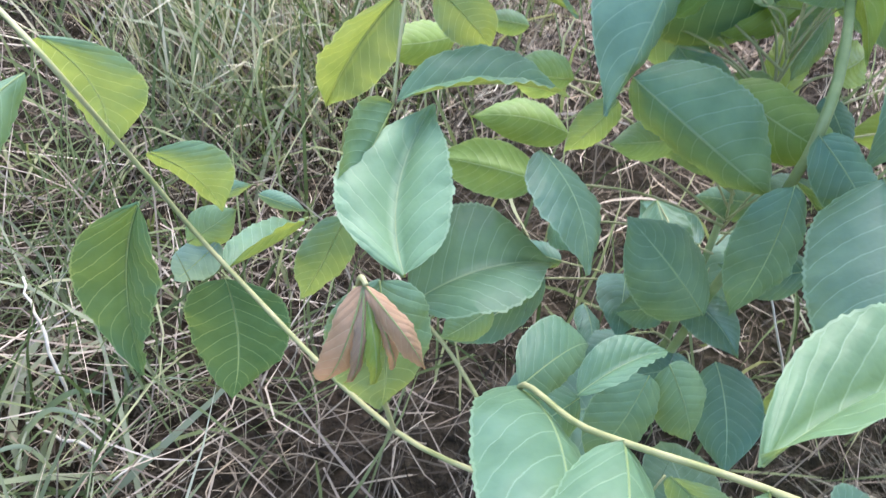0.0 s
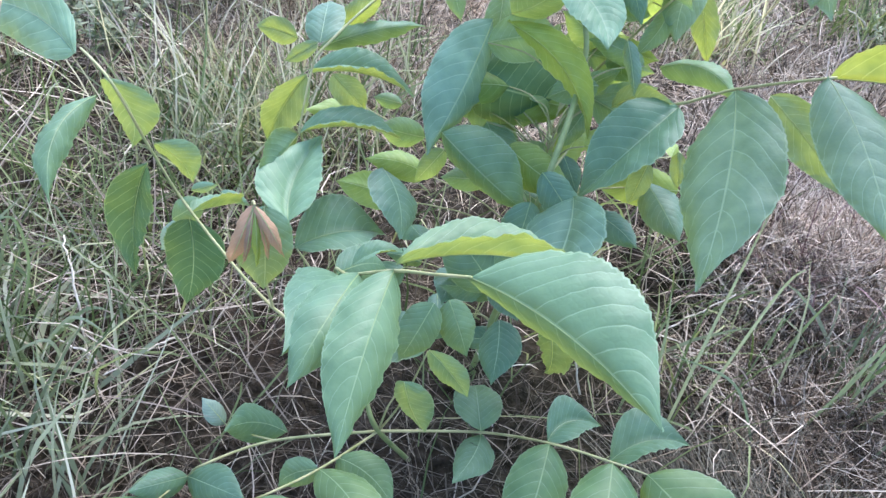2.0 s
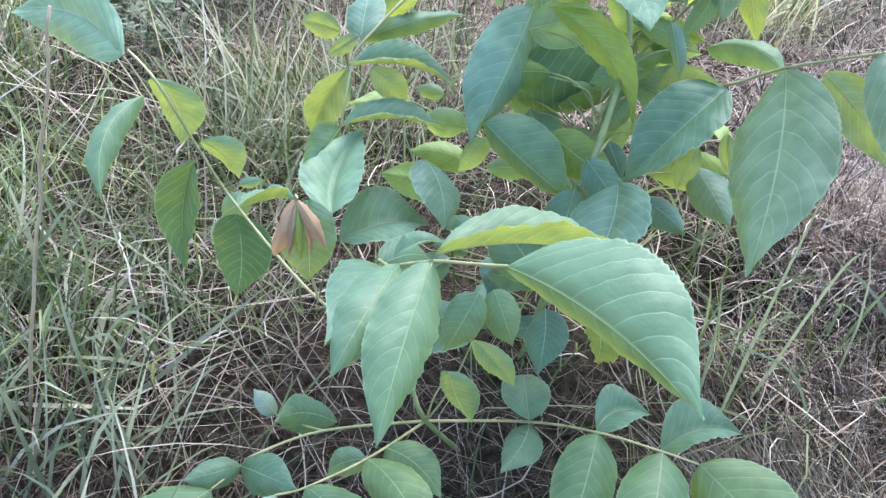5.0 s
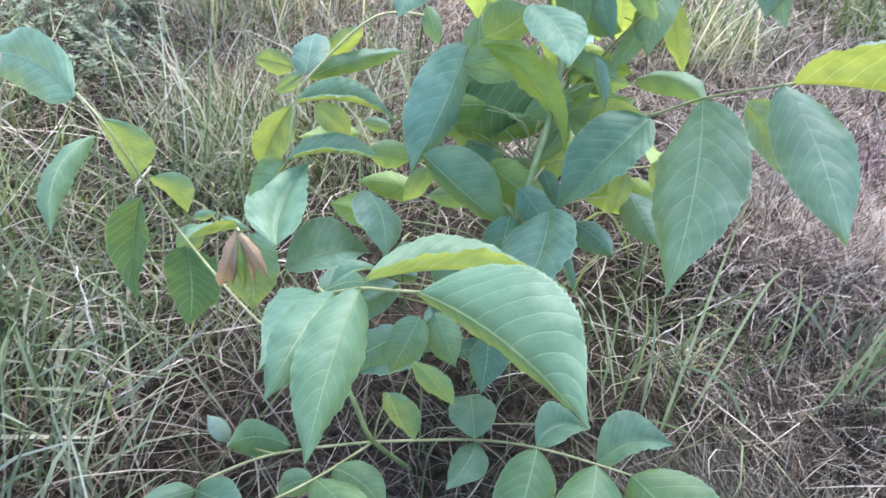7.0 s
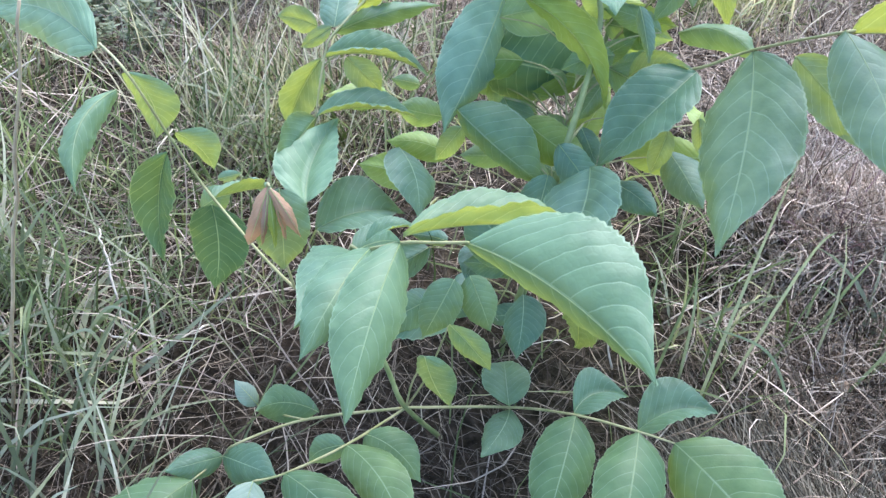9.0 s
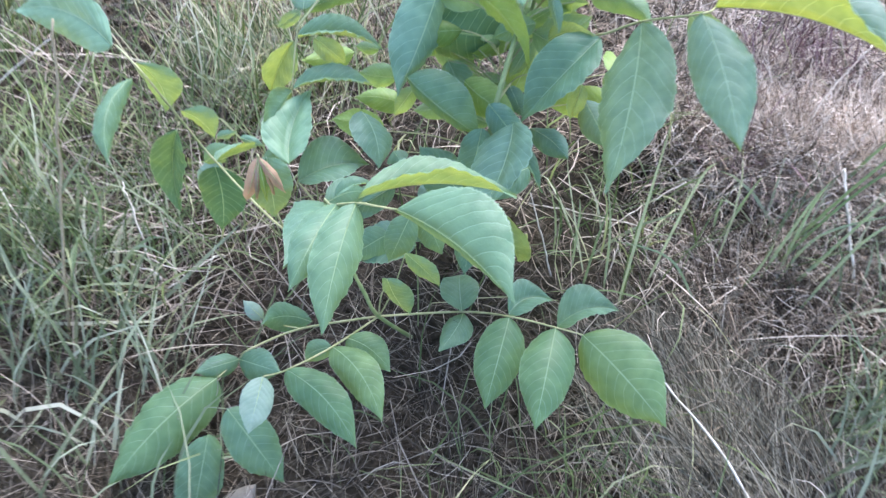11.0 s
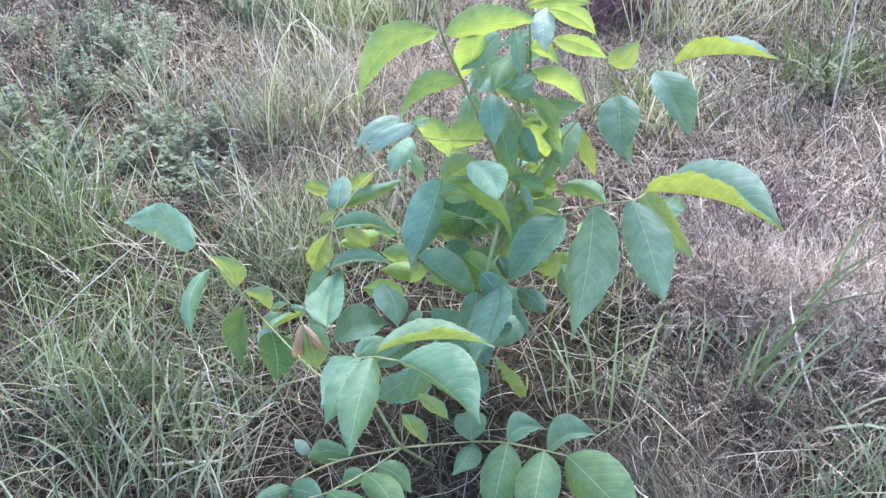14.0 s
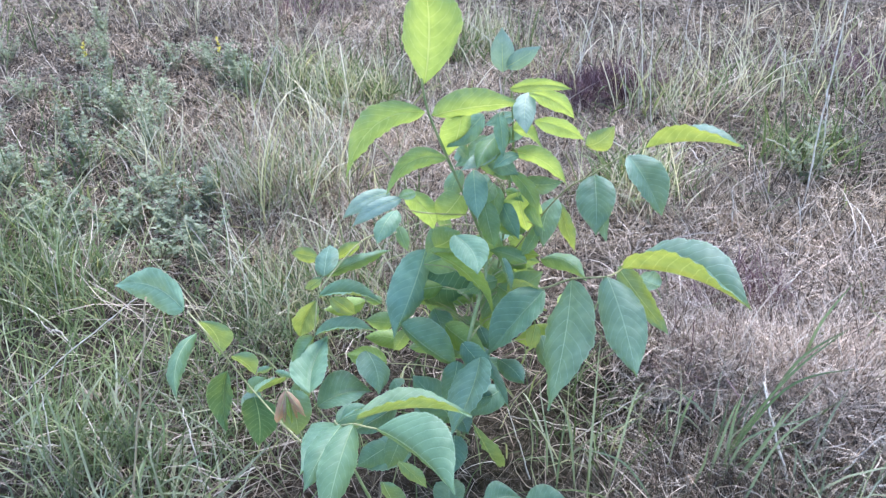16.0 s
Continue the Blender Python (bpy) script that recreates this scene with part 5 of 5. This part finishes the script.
long_blade([(-0.538, 1.416, 0.027), (-0.505, 1.409, 0.118), (-0.476, 1.402, 0.145)], 0.0036, M_YELLOWING, "long yellowing grass shoot arching over the straw")
dry_stalk([(-0.108, 0.433, -0.02), (-0.064, 0.470, 0.196), (-0.027, 0.502, 0.381)], 0.0020, M_BROWN)
dry_stalk([(0.74, 0.32, -0.02), (0.66, 0.41, 0.01), (0.58, 0.50, 0.02)], 0.0018)


def seed_spike():
    """A pale feathery spike of dry grass seed."""
    thing = tagged(new("grass_seed_spike"), "pale feathery dry grass seed spike leaning over the grass", "seed spike")
    line = spline([(0.06, -0.18, -0.06), (0.09, -0.15, 0.25), (0.14, -0.125, 0.49), (0.205, -0.09, 0.59), (0.265, -0.038, 0.613), (0.303, -0.001, 0.607)], 10)
    bm = bmesh.new()
    tube(bm, line, 0.0013, 0.0006, 6)
    part("stalk", bm, M_DRY, thing)
    bm = bmesh.new()
    for i in range(150):
        f = 0.72 + 0.275 * i / 150
        c = line[min(int(f * (len(line) - 1)), len(line) - 2)].lerp(line[min(int(f * (len(line) - 1)) + 1, len(line) - 1)], random.random())
        along = (line[-1] - line[-8]).normalized()
        out = Vector((random.gauss(0, 1), random.gauss(0, 1), random.gauss(0, 1))).normalized()
        reach = 0.0043 * (0.6 + (1.0 - f) * 2.2)
        tip = c + along * reach * 1.6 + out * reach * random.uniform(0.3, 0.85)
        s = along.cross(out).normalized() * 0.0008
        a, b, d = bm.verts.new(c - s * 0.4), bm.verts.new(c + s * 0.4), bm.verts.new(c.lerp(tip, 0.5) + s)
        e, g = bm.verts.new(tip), bm.verts.new(c.lerp(tip, 0.5) - s)
        bm.faces.new((a, b, d, e, g))
    part("seed_head", bm, M_DRY, thing, "pale bleached seed husks")


seed_spike()


# ---- low leafy weeds ----
def weed(stems, tall, flower=0):
    thing = tagged(new("weed"), "low bushy weed with small grey-green leaves", "weed", "weeds in the grass")
    if flower:
        thing["label"] = "low leafy weed with a small yellow flower spike"
    bm, leaves, blossoms = bmesh.new(), bmesh.new(), bmesh.new()

    def blade(bm2, c, way, size, wide):
        side = way.cross(Vector((0, 0, 1))).normalized() * size * wide
        p = [c, c + way * size * 0.35 + side, c + way * size * 0.75 + side * 0.7, c + way * size, c + way * size * 0.75 - side * 0.7, c + way * size * 0.35 - side]
        bm2.faces.new([bm2.verts.new(q) for q in p])
    for i in range(stems):
        a = random.uniform(0, 6.283)
        r = random.uniform(0.01, 0.07)
        h = tall * random.uniform(0.55, 1.0)
        line = spline([(0.3 * r * math.cos(a), 0.3 * r * math.sin(a), -0.01), (0.7 * r * math.cos(a), 0.7 * r * math.sin(a), h * 0.5), (r * 1.3 * math.cos(a), r * 1.3 * math.sin(a), h)], 5)
        tube(bm, line, 0.0012, 0.0006, 4)
        for c in line[2:]:
            for k in range(5):
                q = random.uniform(0, 6.283)
                way = Vector((math.cos(q), math.sin(q), random.uniform(-0.1, 0.6))).normalized()
                blade(leaves, c, way, random.uniform(0.009, 0.018), random.uniform(0.16, 0.26))
        if flower and i == 0:
            for k in range(30):
                q = random.uniform(0, 6.283)
                c = Vector((line[-1].x, line[-1].y, h + 0.05 * random.random()))
                blade(blossoms, c, Vector((math.cos(q), math.sin(q), 0.5)).normalized(), 0.009, 0.35)
            tube(bm, [line[-1], line[-1] + Vector((0, 0, 0.05))], 0.0007, 0.0005, 4)
    tagged(part("stem", bm, M_STALK, thing), kind="stuff")
    tagged(part("foliage", leaves, M_WEED, thing), kind="stuff")
    if flower:
        part("blossom", blossoms, M_YELLOW, thing, "small yellow flowers")
    else:
        blossoms.free()
    return thing


def plant_weeds():
    kinds = [weed(9, 0.10), weed(12, 0.14), weed(7, 0.07), weed(9, 0.15, 1)]
    places = [(-0.46, 1.25, 0), (-0.40, 1.19, 2), (-0.52, 1.21, 2), (-0.72, 1.18, 0), (-0.64, 1.2, 2), (-0.93, 1.36, 1), (-0.82, 1.48, 1), (-0.89, 1.80, 1), (-0.80, 1.78, 0), (-0.69, 2.17, 1), (-0.88, 1.75, 1), (-0.95, 1.62, 1), (-0.78, 1.86, 0), (-1.05, 1.85, 1), (-1.08, 2.02, 3), (-0.86, 1.40, 2), (-0.95, 1.32, 0), (-0.78, 1.22, 2), (-0.50, 1.30, 0), (-0.42, 1.22, 2),
              (-0.58, 1.40, 0), (-0.70, 1.55, 0), (-0.73, 2.15, 3), (-0.62, 2.10, 0), (-0.84, 2.28, 1), (-1.2, 1.6, 1), (-1.3, 1.9, 0), (-1.15, 1.3, 2), (-0.66, 1.10, 2), (-1.25, 2.3, 1),
              (-0.40, 1.08, 2), (1.05, 1.7, 0), (1.12, 1.9, 2), (1.15, 1.05, 0), (-1.6, 2.2, 0), (-1.45, 2.6, 1)]
    luck = random.Random(5)
    for k in range(12):
        x, y = luck.uniform(-1.5, -0.38), luck.uniform(1.1, 2.4)
        places.append((round(x - 0.25 * (y - 1.5), 2), round(y, 2), luck.choice((0, 1, 2, 2, 0))))
    used = set()
    for x, y, k in places:
        m = pose(x, y, float(height(x, y)), 0, 0, random.uniform(0, 360))
        if k in used:
            copy_thing(kinds[k], m)
        else:
            kinds[k].matrix_basis = m
            used.add(k)


plant_weeds()


# ---- dead leaves on the ground ----
M_DEAD = leaf_material("dead brown leaf", (0.27, 0.215, 0.16), (0.24, 0.18, 0.12), (0.2, 0.13, 0.07), 0.15)
for x, y, a, size in ((-0.32, 0.65, 0.3, 0.045), (0.15, 0.255, 1.1, 0.05), (0.70, 0.66, 2.0, 0.022), (-0.02, 0.70, 0.8, 0.03)):
    z = float(height(x, y)) + 0.016
    bm = leaf_bm((x, y, z), (x + size * math.cos(a), y + size * math.sin(a), z + 0.004), 0.7, 20, 25, 0.08, 0.05, 0.0008)
    tagged(part("dead_leaf", bm, (M_DEAD, M_DRY), None), "small curled brown dead leaf lying on the thatch", "dead leaf", "dead leaves on the ground")
